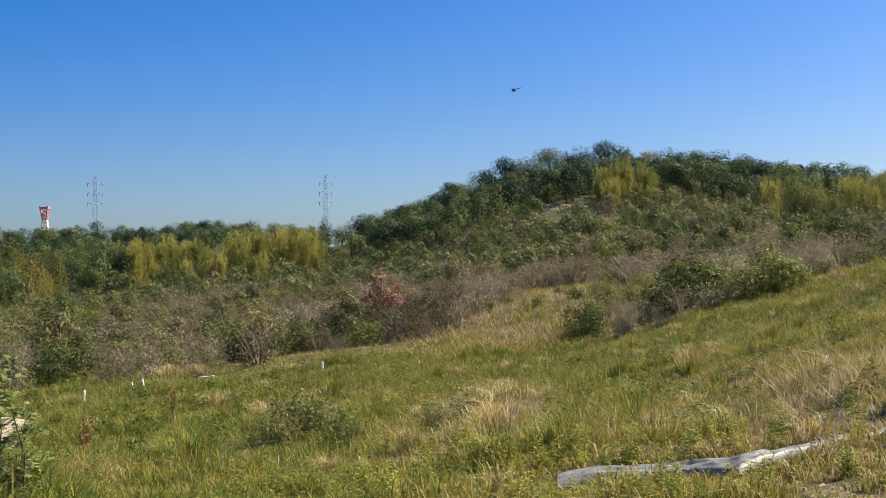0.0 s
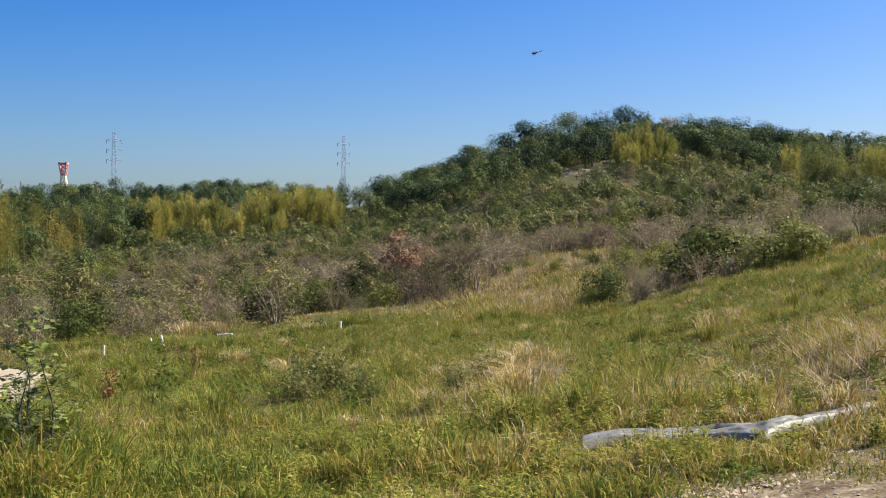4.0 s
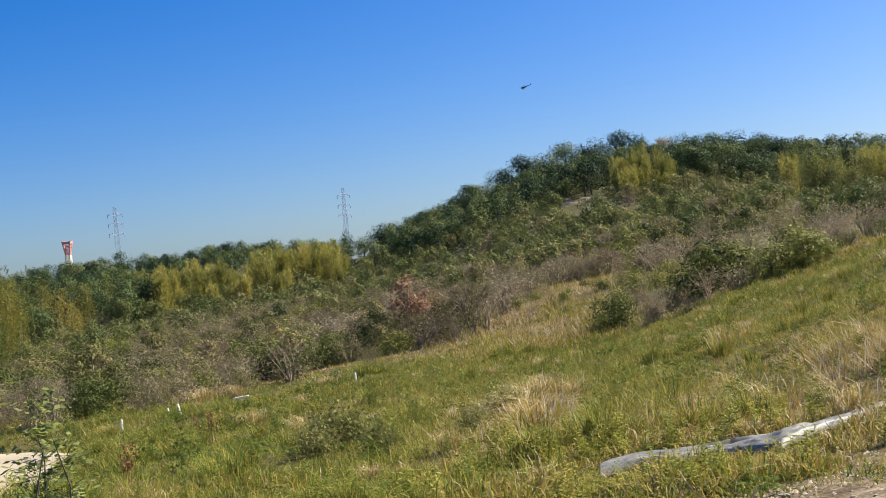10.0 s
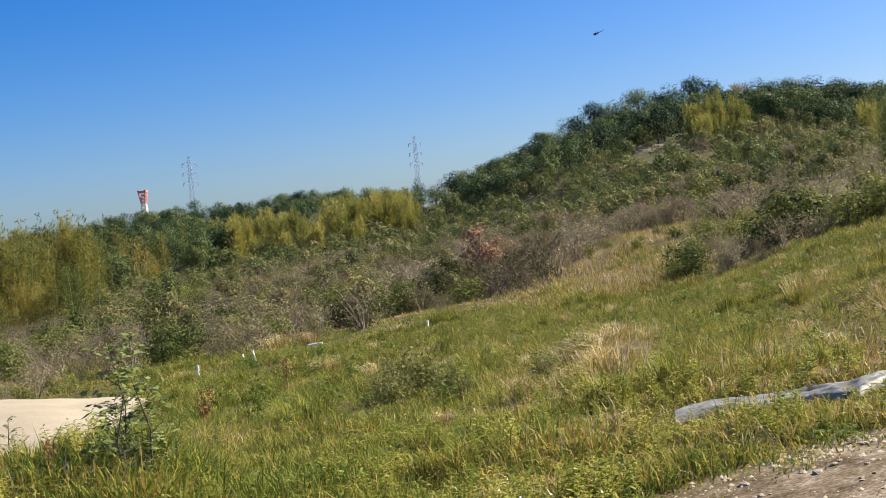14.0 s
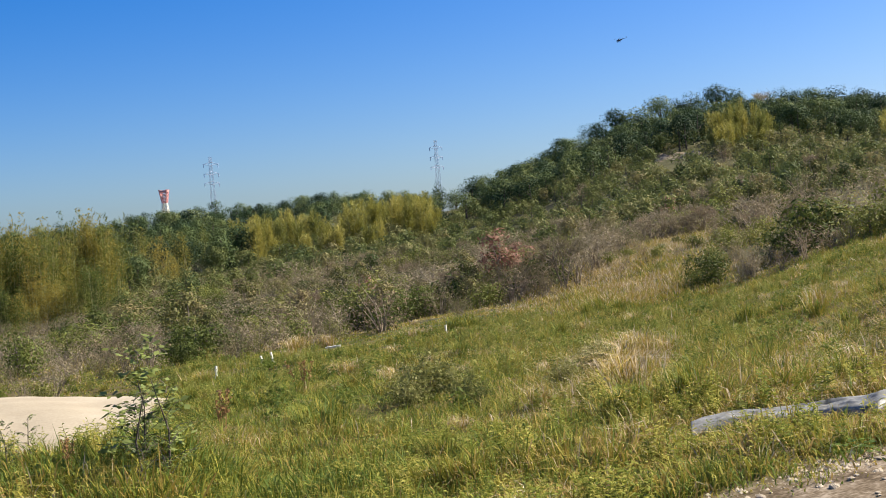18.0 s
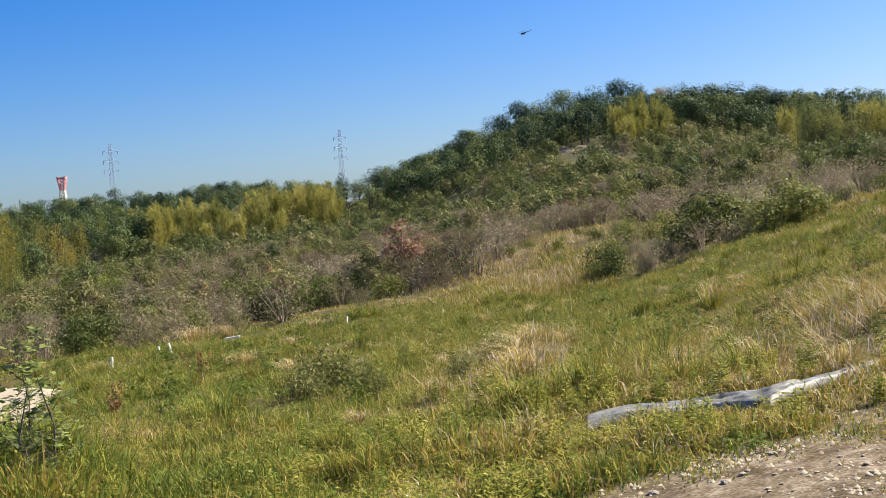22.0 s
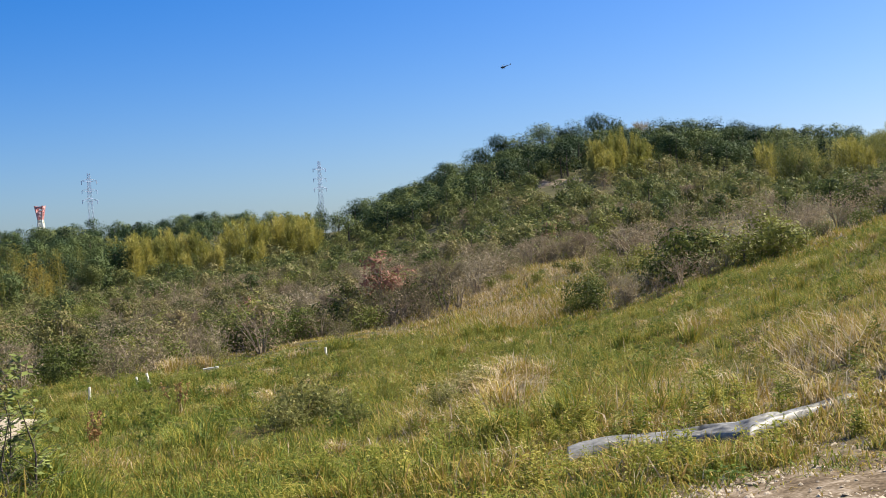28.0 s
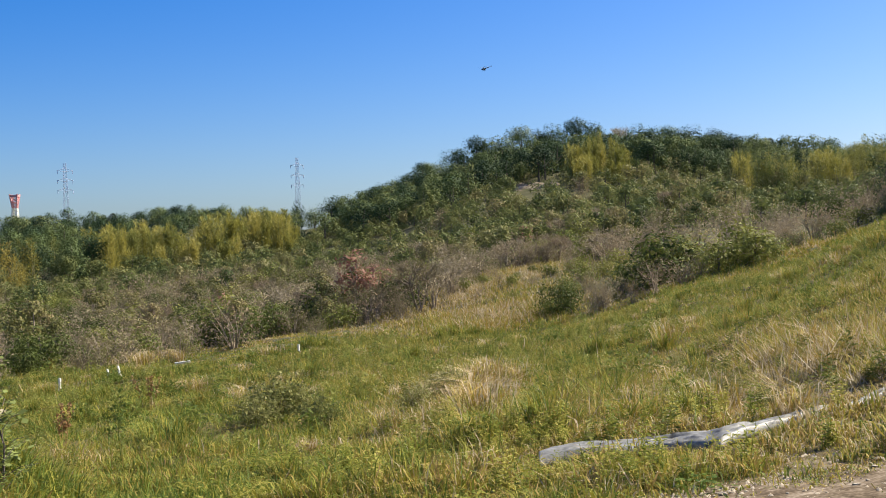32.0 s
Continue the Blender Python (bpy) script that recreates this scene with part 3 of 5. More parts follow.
# bamboo: the tall grove in the west, the yellow belt below the ridge, the stands under the crest
GREENB.stuff("bamboo_grove", stuff_rows(*scatter(110, -54, -29, 86, 108, 81)[:3], 82, 0.85, 1.15, 4), "dense bamboo grove, green and ochre foliage", "bamboo")
for k in range(75):
    az = -48 + 21 * (k + 0.5) / 75 + r_.normal(0, 0.3)
    GREENB.thing("bamboo_clump", k, at(az, 80 + 6 * r_.random() + 0.6 * (az + 48)), (0.8, 0.8, r_.uniform(0.8, 1.3)), r_.uniform(0, 6.28), "tall bamboo clump with bare culms and ochre-green leaves", "bamboo", "bamboo at the grove's edge")
for k in range(70):
    az = -20.8 + 11.4 * (k + 0.5) / 70
    YELLOW.thing("yellow_bamboo", k, at(az, 132 + 42 * r_.random()), r_.uniform(0.45, 1.05) + 0.012 * max(az + 17, 0), r_.uniform(0, 6.28), "yellowing bamboo clump below the ridge woods", "bamboo", "yellow bamboo belt")
for k in range(24):
    YELLOW.thing("yellow_bamboo", k, at(r_.uniform(6.0, 9.0), r_.uniform(136, 150)), (0.65, 0.65, r_.uniform(0.45, 0.95)), r_.uniform(0, 6.28), "yellowing bamboo clump under the crest", "bamboo", "bamboo under the crest")
OLIVEB = Kind(GREENB.raw, M_CULM, M_EDGEB, ("culm_tuft", "foliage"))
for k in range(45):
    (YELLOW if k % 3 == 0 else OLIVEB).thing("bamboo_clump", k, at(r_.uniform(14.8, 23), r_.uniform(122, 142)), r_.uniform(0.55, 0.85), r_.uniform(0, 6.28), "olive bamboo clump in front of the ridge", "bamboo", "bamboo under the crest")
for k in range(44):
    az = float(r_.uniform(-29, -20.6))
    CREST.thing("valley_tree", int(r_.integers(4)), at(az, float(r_.uniform(112, 205)), -0.4), r_.uniform(0.5, 0.95), r_.uniform(0, 6.28), "dark green leafy tree in the western wood", "tree", "trees of the western wood")
for k in range(26):
    az = float(r_.uniform(-36, -22))
    GREENB.thing("bamboo_clump", k, at(az, float(r_.uniform(100, 150))), r_.uniform(0.6, 0.95), r_.uniform(0, 6.28), "ochre bamboo clump among the western woods", "bamboo", "bamboo among the woods")
r_b = np.random.default_rng(83)
for k in range(46):
    az = -48 + 20 * (k + r_b.random()) / 46
    w = float(r_b.uniform(0.5, 0.8))
    GREENB.thing("bamboo_clump", k, at(az, float(r_b.uniform(69, 80)) + 0.5 * (az + 48)), (w, w, float(r_b.uniform(0.4, 0.8))), float(r_b.uniform(0, 6.28)), "low bamboo clump in front of the grove", "bamboo", "bamboo at the grove's edge")
# the dark stand that shades the meadow's east end
for k in range(18):
    az = 24.4 + 3.4 * r_.random()
    EDGEB.thing("bamboo_clump", k, at(az, r_.uniform(55, 66)), r_.uniform(0.45, 0.66), r_.uniform(0, 6.28), "feathery bamboo clump at the meadow's edge", "bamboo", "bamboo at the meadow's edge")
for az, d, h in ((28.5, 56, 0.8), (29.4, 54, 0.92), (30.6, 52, 0.8), (31.8, 55, 0.9)):
    EDGEB.thing("bamboo_clump", k, at(az, d), h, r_.uniform(0, 6.28), "tall bamboo clump shading the meadow's edge", "bamboo", "bamboo at the meadow's edge")
    k += 1
# trees past heading 32 stand out of view, added to throw shade on the meadow
for az, d, h in ((25.2, 56, 0.22), (26.6, 55, 0.26), (27.8, 53, 0.3), (28.9, 51, 0.34), (30.4, 50, 0.4), (31.6, 48, 0.55), (24.0, 58, 0.22), (22.8, 60, 0.2),
                 (40.5, 33, 1.1), (38.0, 36, 1.15), (35.2, 39, 1.0), (34.8, 44, 1.05), (42.0, 38, 1.3), (37.5, 41, 1.25), (36.0, 47, 1.25), (34.2, 54, 1.1), (30.6, 55, 0.7), (32.5, 54, 0.9), (34.5, 52, 1.25), (37, 50, 1.3), (40, 47, 1.3), (43, 45, 1.3), (47, 42, 1.2), (29.6, 60, 0.8), (35.5, 45, 1.2), (33.5, 48, 1.1)):
    CREST.thing("edge_tree", int(r_.integers(4)), at(az, d, -0.2), h, r_.uniform(0, 6.28), "dark green tree at the meadow's edge, outer ones unseen shade casters", "tree", "trees at the meadow's edge")
for az, d, h in ((22.9, 75, 0.5), (24.0, 68, 0.42), (21.2, 78, 0.36), (27.6, 64, 0.5)):
    CREST.thing("edge_tree", int(r_.integers(4)), at(az, d, -0.2), h, r_.uniform(0, 6.28), "low dark green tree at the meadow's edge", "tree", "trees at the meadow's edge")
# single trees of the valley
for az, d, h, lab in ((-23.8, 84, 0.56, "dense dark green round tree above the scrub"), (-22.1, 128, 0.62, "tall dark green tree beside the bamboo"), (-21.3, 130, 0.5, "dark green tree beside the bamboo"), (-27.5, 90, 0.4, "dark green tree at the grove's foot"), (-32, 82, 0.34, "dark green bushy tree at the grove's foot")):
    CREST.thing("dark_tree", int(r_.integers(4)), at(az, d, -0.4), h, r_.uniform(0, 6.28), lab, "tree")

def scrub_end(az):
    return np.interp(az, (-30, -20, -8, 0, 10, 20), (92, 104, 108, 92, 84, 78))


# saplings and scrub in the valley
UNDER = Kind([pointed(broadleaf(s, 1.1, 1.5, 5, 120, 0.25, -0.1, 0)) for s in (44, 45, 46)], M_BARK, M_SAPLING)
UNDER.stuff("undergrowth", stuff_rows(*scatter(2600, -46, 30, 84, 192, 96, lambda x, y, az, d: (d / ridge_at(az) < 1.0) & ~((az < -28) & (d < 120)) & ~((abs(az - 4.15) < 1.3) & (d > 137) & (d < 147)) & (d > scrub_end(az) - 8))[:3], 97, 0.6, 1.4, 3), "low green undergrowth between the saplings", "undergrowth")
SAPLINGS.stuff("hillside_saplings", stuff_rows(*scatter(2300, -46, 30, 80, 178, 91, lambda x, y, az, d: ((d / ridge_at(az) < 0.98) & ~((az < -28) & (d < 120)) & ~((abs(az - 4.15) < 1.3) & (d > 133) & (d < 148)) & (d > scrub_end(az) - 14)) * np.interp(az, (-20, -8), (0.55, 1.0)))[:3], 92, 0.35, 1.1, 3), "young green trees and saplings on the slope", "saplings")


def in_scrub(x, y, az, d):
    start = np.interp(az, (-50, -38, -30, -16, -6, 4, 9, 20, 30), (27, 30, 36, 46, 50, 63, 58, 60, 62))
    return (d > start) * np.where(d < 80, 1.0, 0.65) * (1 - 0.9 * step(-14, 6, d - scrub_end(az)))


sx, sy, sz, saz, sd = scatter(1750, -54, 24, 27, 132, 93, in_scrub)
SCRUB.stuff("dry_scrub", [(i, x, y, z, w * low, h * low, a, t) for (i, x, y, z, w, h, a, t), low in zip(stuff_rows(sx, sy, sz, 94, 0.4, 1.4, 4), np.interp(saz, (-30, -18), (0.62, 1.0)))], "grey-brown leafless scrub covering the valley", "scrub")
bx, by, bz, baz, bd = scatter(230, -52, 26, 27, 112, 95, in_scrub)
for k in range(len(bx)):
    BUSHES.thing("bush", k, (bx[k], by[k], bz[k] - 0.05), r_.uniform(0.4, 1.05), r_.uniform(0, 6.28), "small green bush in the dry scrub", "bush", "bushes in the scrub")
for az, d, h, w in ((9.3, 51, 0.85, 1.2), (10.2, 50, 1.3, 1.1), (11.0, 50, 1.55, 1.1), (11.9, 51, 1.15, 1.2), (14.0, 48, 0.8, 1.3), (14.9, 49, 1.15, 1.15), (16.0, 48, 1.0, 1.2), (4.6, 48, 0.55, 1.0), (5.2, 49, 0.85, 0.9), (5.8, 48, 0.7, 1.0), (17.0, 50, 0.6, 1.2), (18.2, 52, 0.5, 1.0), (6.3, 54, 0.8, 0.9), (5.3, 52, 0.6, 1.0), (7.6, 56, 0.6, 1.2), (20.2, 58, 0.6, 1.3), (21.4, 60, 0.7, 1.3)):
    BUSHES.thing("bank_bush", k, at(az, d, -0.1), (h * w, h * w, h), r_.uniform(0, 6.28), "broad dark green bush on the meadow's bank", "bush", "bushes on the bank")
    k += 1
for q in range(34):
    az = float(r_.uniform(-26, -3))
    BUSHES.thing("edge_bush", q, at(az, float(np.interp(az, (-24, -16, -4), (41, 48, 53)) + r_.uniform(0, 9)), -0.05), r_.uniform(0.45, 1.0), r_.uniform(0, 6.28), "dark green bush at the meadow's lower end", "bush", "bushes at the meadow's end")
for q in range(20):
    SCRUB.thing("dry_shrub", q, at(r_.uniform(6, 19), r_.uniform(46, 58), -0.05), r_.uniform(0.4, 0.95), r_.uniform(0, 6.28), "low twiggy brown shrub on the bank", "shrub", "dry shrubs on the bank")


OLIVEBUSH = Kind(BUSHES.raw, M_BARK, M_OLIVE, ("branching", "foliage"))
OLIVE = Kind([broadleaf(s, 2.7, 1.0, 8, 420, 0.13, 0.22, 6) for s in (176, 177, 178)], M_GREYBARK, M_OLIVE)
for k in range(64):
    az = float(r_.uniform(-25, 12))
    OLIVE.thing("young_olive_tree", k, at(az, float(np.interp(az, (-25, -16, -4, 4, 12), (46, 51, 56, 68, 62)) + 26 * r_.random() ** 1.5), -0.1), (1.0, 1.0, 1.15) if k % 9 == 0 else r_.uniform(0.5, 1.05), r_.uniform(0, 6.28), "thin young tree with sparse olive leaves in the scrub", "tree", "young trees in the scrub")
for q in range(34):
    (BUSHES if q % 2 else SCRUB).thing("bank_shrub", q, at(float(r_.uniform(-3, 9)), float(r_.uniform(49, 66)), -0.05), r_.uniform(0.2, 0.5), r_.uniform(0, 6.28), "small shrub growing in the dry grass bank", "shrub", "small shrubs on the bank")
for q in range(18):
    BUSHES.thing("grove_bush", q, at(float(r_.uniform(-47, -25)), float(r_.uniform(44, 80)), -0.05), r_.uniform(0.4, 0.8), r_.uniform(0, 6.28), "dark green bush at the foot of the bamboo", "bush", "bushes below the bamboo grove")
for q in range(130):
    az = float(r_.uniform(-30, 9))
    d = float(np.interp(az, (-30, -16, -4, 4, 9), (52, 54, 58, 68, 64)) + 42 * r_.random() ** 1.3)
    h = float(r_.uniform(0.5, 1.25))
    (BUSHES if q % 3 else OLIVEBUSH).thing("scrub_bush", q, at(az, d, -0.05), (h * 1.15, h * 1.15, h), r_.uniform(0, 6.28), "rounded green bush among the grey scrub" if q % 3 else "rounded olive bush among the grey scrub", "bush", "bushes in the scrub")
for q in range(20):
    az = float(r_.uniform(-17, -3))
    h = float(r_.uniform(0.8, 1.25))
    BUSHES.thing("edge_bush", q, at(az, float(np.interp(az, (-17, -3), (50, 55)) + r_.uniform(0, 8)), -0.05), (h, h, h * 1.05), r_.uniform(0, 6.28), "tall dark green bush at the meadow's lower end", "bush", "bushes at the meadow's end")
for q in range(54):
    az = float(r_.uniform(-46, -20))
    SCRUB.thing("dry_shrub", q, at(az, float(r_.uniform(40, 66)), -0.05), r_.uniform(0.4, 0.9), r_.uniform(0, 6.28), "twiggy grey-brown shrub below the bamboo grove", "shrub", "dry shrubs below the grove")
PALES = Kind([shrub(s, 2.4, 1.1, 9, 160, 420, 0.13) for s in (66, 67)], M_GREYBARK, M_PALE, ("branching", "foliage"))
for k, (az, d, h) in enumerate(((-38.7, 52, 1.0), (-37.9, 53, 0.7), (-33.5, 50, 0.6), (-27, 55, 0.7), (-21, 52, 0.6), (-19, 60, 0.6), (-14, 63, 0.6), (-10, 60, 0.5))):
    PALES.thing("pale_shrub", k, at(az, d, -0.05), h, r_.uniform(0, 6.28), "pale straw-coloured shrub in the scrub", "shrub", "pale shrubs in the scrub")


# ---- meadow ----
def dryness(x, y):
    """How far the grass has dried, 0 lush to 1 bleached straw."""
    az, d = plan(x, y)
    v = 0.29 + 0.17 * ripple(x, y, 1.3, 2) + 0.15 * ripple(x, y, 5.5, 10) + 0.1 * ripple(x, y, 0.5, 14) + 0.3 * gully(az, d)
    v = v + 0.22 * step(5, 15, az) * step(6.5, 9, d) * (1 - step(13, 20, d))
    v = v + 0.05 * step(0, 20, az)
    v = v + 0.16 * np.exp(-((az - 0.2) / 2.8) ** 2 - ((d - 16.5) / 3.2) ** 2)
    v = v + 0.22 * np.exp(-((az + 4) / 4) ** 2 - ((d - 12) / 1.6) ** 2)
    v = v + 0.25 * step(44, 52, d) * (1 - 0.8 * step(5, 9, az))
    v = v - 0.19 * step(-2, -20, az) * (d < 42)
    return v


# the line along which the plastic sheet lies
SHEET_AZ, SHEET_D = (3.7, 9.5, 13.8, 16.5, 18.9, 22.5), (8.35, 8.5, 8.3, 8.6, 8.95, 9.5)


def by_the_sheet(x, y):
    """1 on the strip where the plastic sheet lies and the grass is pressed down."""
    az, d = plan(x, y)
    off = (d - np.interp(az, SHEET_AZ, SHEET_D)) / FOLD
    return step(-1.1, -0.28, off) * (1 - step(0.25, 0.7, off)) * step(1.6, 3.0, az) * (1 - 0.35 * step(17.0, 20.0, az)) * (1 - step(22, 23.5, az))


def meadow(name, n, az0, az1, d0, d1, h0, h1, w, seed, label, keep=None, shift=0.0, lean=0.45, clumps=0.0):
    r = np.random.default_rng(seed)
    x, y, z, az, d = scatter(n, az0, az1, d0, d1, seed, keep)
    m = len(x)
    if clumps:
        # gathers the blades round tuft centres
        t = r.integers(0, m, m // 14)
        k = t[r.integers(0, len(t), m)]
        x, y = x[k] + r.normal(0, clumps, m), y[k] + r.normal(0, clumps, m)
        z, az, d = ground_z(x, y), az[k], d[k]
    lump = 0.72 + 0.5 * ripple(x, y, 0.9, 12) + 0.35 * ripple(x, y, 3.5, 6)
    h = r.uniform(h0, h1, m) * np.clip(lump, 0.55, 1.8) * (1 - 0.72 * by_the_sheet(x, y)) * (1 - 0.4 * gully(*plan(x, y))) * (1 - 0.65 * step(0.0, 0.5, gravel_part(x, y)))
    v, q, t = blades(np.stack([x, y, z - 0.02], -1), h, w * r.uniform(0.5, 1.5, m), np.stack([r.uniform(0.15, lean * 2.5, m), r.normal(0, 0.7, m)], -1), r.uniform(0, 6.28, m))
    dry = np.clip(dryness(x, y) + r.normal(0, 0.2, m) + shift, 0, 1)
    if d0 >= 10 or az0 > 30:
        v = v.reshape(-1, 5, 3)[:, [0, 1, 4]].reshape(-1, 3)
        me = mesh_of(name, v, [np.arange(m * 3).reshape(-1, 3)], [M_GRASS], attrs={"dry": np.repeat(dry, 3)})
    else:
        me = mesh_of(name, v, [q, t], [M_GRASS], attrs={"dry": np.repeat(dry, 5)})
    tagged(new(name, me), label, "grass", kind="stuff")


def on_rubber(x, y):
    """1 where the rubber sheet and the panel lie."""
    az, d = plan(x, y)
    return ((az > 24.0) & (d > np.interp(az, (24, 24.5, 29.7, 40), (7.9, 7.7, 6.8, 5.7))) & (d < np.interp(az, (24, 27.5, 40), (8.35, 9.3, 11.8)))) * 1.0


def off_gravel(x, y, az, d):
    return (1 - on_rubber(x, y)) * np.clip(1.0 - gravel_part(x, y) * (1.0 - 0.3 * step(0.2, 0.9, ripple(x, y, 0.5, 3))), 0, 1)


meadow("near_grass", 110000, -52, 38, 3.6, 10, 0.07, 0.22, 0.010, 101, "short green meadow grass", off_gravel, 0.12, 0.75)
meadow("near_tufts", 60000, -52, 38, 3.8, 11, 0.13, 0.34, 0.011, 105, "taller tufts of meadow grass", off_gravel, 0.08, 0.6, 0.06)
meadow("tall_grass", 20000, -46, -12, 4.3, 13, 0.2, 0.42, 0.011, 118, "tall lush grass in front of the sand", off_gravel, 0.14, 0.6, 0.09)
meadow("middle_grass", 165000, -52, 38, 10, 23.5, 0.09, 0.24, 0.018, 102, "long meadow grass, partly dried", None, 0.04, 0.7)
meadow("middle_tufts", 60000, -52, 38, 10, 24, 0.16, 0.36, 0.018, 106, "taller tufts of grass, partly dried", None, 0.02, 0.6, 0.12)
meadow("rank_tufts", 42000, -46, 30, 10, 25, 0.26, 0.5, 0.016, 119, "rank arching tufts of meadow grass", None, 0.0, 0.8, 0.1)
meadow("far_grass", 230000, -54, 36, 20, 52, 0.08, 0.25, 0.04, 103, "far meadow grass, partly dried", None, 0, 0.5)
meadow("far_tufts", 40000, -54, 36, 23, 52, 0.18, 0.38, 0.036, 107, "far tufts of taller grass", None, -0.03, 0.45, 0.2)
meadow("bank_grass", 130000, -14, 14, 45, 74, 0.25, 0.65, 0.045, 104, "tall dry brown grass on the bank", lambda x, y, az, d: np.exp(-((az - 1.2) / 4.6) ** 2), 0.12, 0.5)
meadow("scrub_grass", 36000, -52, 26, 38, 112, 0.25, 0.65, 0.055, 109, "dry grass among the scrub", lambda x, y, az, d: (d > np.interp(az, (-50, -30, -16, 20), (28, 38, 45, 48))) * 0.8, 0.16, 0.5, 0.3)
meadow("track_grass", 70000, -6, 38, 4.0, 8.4, 0.04, 0.15, 0.008, 110, "short dry grass on the gravel", lambda x, y, az, d: (1 - on_rubber(x, y)) * gravel_part(x, y) * step(0.1, 0.9, ripple(x, y, 0.7, 9)), 0.22, 0.9)
meadow("outer_grass", 60000, 38, 308, 3.0, 40, 0.10, 0.34, 0.04, 112, "rough meadow grass behind the track", lambda x, y, az, d: 1 - gravel_part(x, y), 0.05, 0.6)
meadow("turf", 36000, -52, 36, 10, 46, 0.05, 0.12, 0.06, 113, "low matted turf under the meadow grass", None, 0.02, 0.9)
meadow("bleached_grass", 9000, -7, 6, 11, 23, 0.22, 0.6, 0.016, 108, "bent bleached straw in a patch of the meadow", lambda x, y, az, d: np.exp(-((az - 0.1) / 2.4) ** 2 - ((d - 15.5) / 3.0) ** 2) * step(-0.3, 0.5, ripple(x, y, 1.3, 4)), 0.42, 0.6, 0.14)


# ---- weeds of the meadow ----
def leafy_weed(seed, height=0.6, stalks=4, leaves=16, size=0.07, droop=0.1):
    """Upright stalks with long leaves set round them."""
    r = np.random.default_rng(seed)
    rods, lq = [], []
    for k in range(stalks):
        x, y = r.normal(0, 0.05, 2)
        dx, dy = r.normal(0, 0.12, 2) * height
        h = height * r.uniform(0.7, 1.05)
        rods.append(tube([(x, y, -0.05), (x + dx * 0.4, y + dy * 0.4, h * 0.5), (x + dx, y + dy, h)], [0.006, 0.005, 0.002], 3))
        u = np.linspace(0.15, 1.0, leaves)
        a = np.arange(leaves) * 2.4 + r.uniform(0, 6)
        c = np.stack([x + dx * u, y + dy * u, h * u], -1)
        out = np.stack([np.cos(a), np.sin(a), r.uniform(0.0, 0.9, leaves)], -1)
        side = np.stack([-np.sin(a), np.cos(a), r.normal(0, 0.25, leaves)], -1)
        s = (size * r.uniform(0.7, 1.3, leaves) * (1.15 - 0.5 * u))[:, None]
        mid = c + out * s
        tip = c + out * s * 2 - np.array([0, 0, droop]) * s * 6
        lq.append(np.stack([c, mid - side * s * 0.34, tip, mid + side * s * 0.34], 1))
    return merge(rods), np.concatenate(lq)


WEEDS = Kind([leafy_weed(s, 0.55, 4, 16, 0.052) for s in (111, 112, 113, 114)], M_WEED, M_WEED, ("stalk_tuft", "foliage"))
FARWEEDS = Kind([pointed(leafy_weed(s, 0.5, 4, 14, 0.07)) for s in (118, 119)], M_MEADOWLEAF, M_MEADOWLEAF, ("stalk_tuft", "foliage"))
wx, wy, wz, waz, wd = scatter(3000, -50, 30, 4.2, 11.5, 115, lambda x, y, az, d: (1 - gravel_part(x, y)) * (1 - by_the_sheet(x, y)) * (1 - on_rubber(x, y)) * np.interp(az, (-3, 1, 12, 18), (1, 0.6, 0.6, 0.3)) * np.clip(0.3 + 0.75 * ripple(x, y, 1.6, 5), 0.04, 1) * (1 - 0.75 * step(9, 11.5, d)))
near_weeds = min(len(wx), 290)
WEEDS.stuff("small_weeds", stuff_rows(wx[near_weeds:], wy[near_weeds:], wz[near_weeds:], 120, 0.3, 0.68, 4), "yellow-green leafy weeds crowding the near meadow", "weeds")
for k in range(near_weeds):
    WEEDS.thing("leafy_weed", k, (wx[k], wy[k], wz[k]), r_.uniform(0.35, 0.7), r_.uniform(0, 6.28), "yellow-green leafy weed standing in the meadow grass", "weed", "weeds in the meadow")
wx, wy, wz, waz, wd = scatter(7500, -50, 34, 8.5, 42, 116, lambda x, y, az, d: (1 - gravel_part(x, y)) * (1 - by_the_sheet(x, y)) * (1 - on_rubber(x, y)) * np.clip(0.45 + 0.5 * ripple(x, y, 3.0, 7), 0, 1))
FARWEEDS.stuff("meadow_weeds", stuff_rows(wx, wy, wz, 117, 0.3, 0.65, 2), "yellow-green weeds scattered through the meadow", "weeds")


def grass_tuft(seed, n=150, height=0.9, spread=0.16, width=0.018):
    r = np.random.default_rng(seed)
    p = np.concatenate([r.normal(0, spread, (n, 2)), np.full((n, 1), -0.03)], 1)
    v, q, t = blades(p, height * r.uniform(0.5, 1.05, n), np.full(n, width) * r.uniform(0.6, 1.3, n), np.stack([r.uniform(0.5, 1.7, n), r.normal(0, 0.5, n)], -1), r.uniform(0, 6.28, n), 0.25)
    return v, q, t


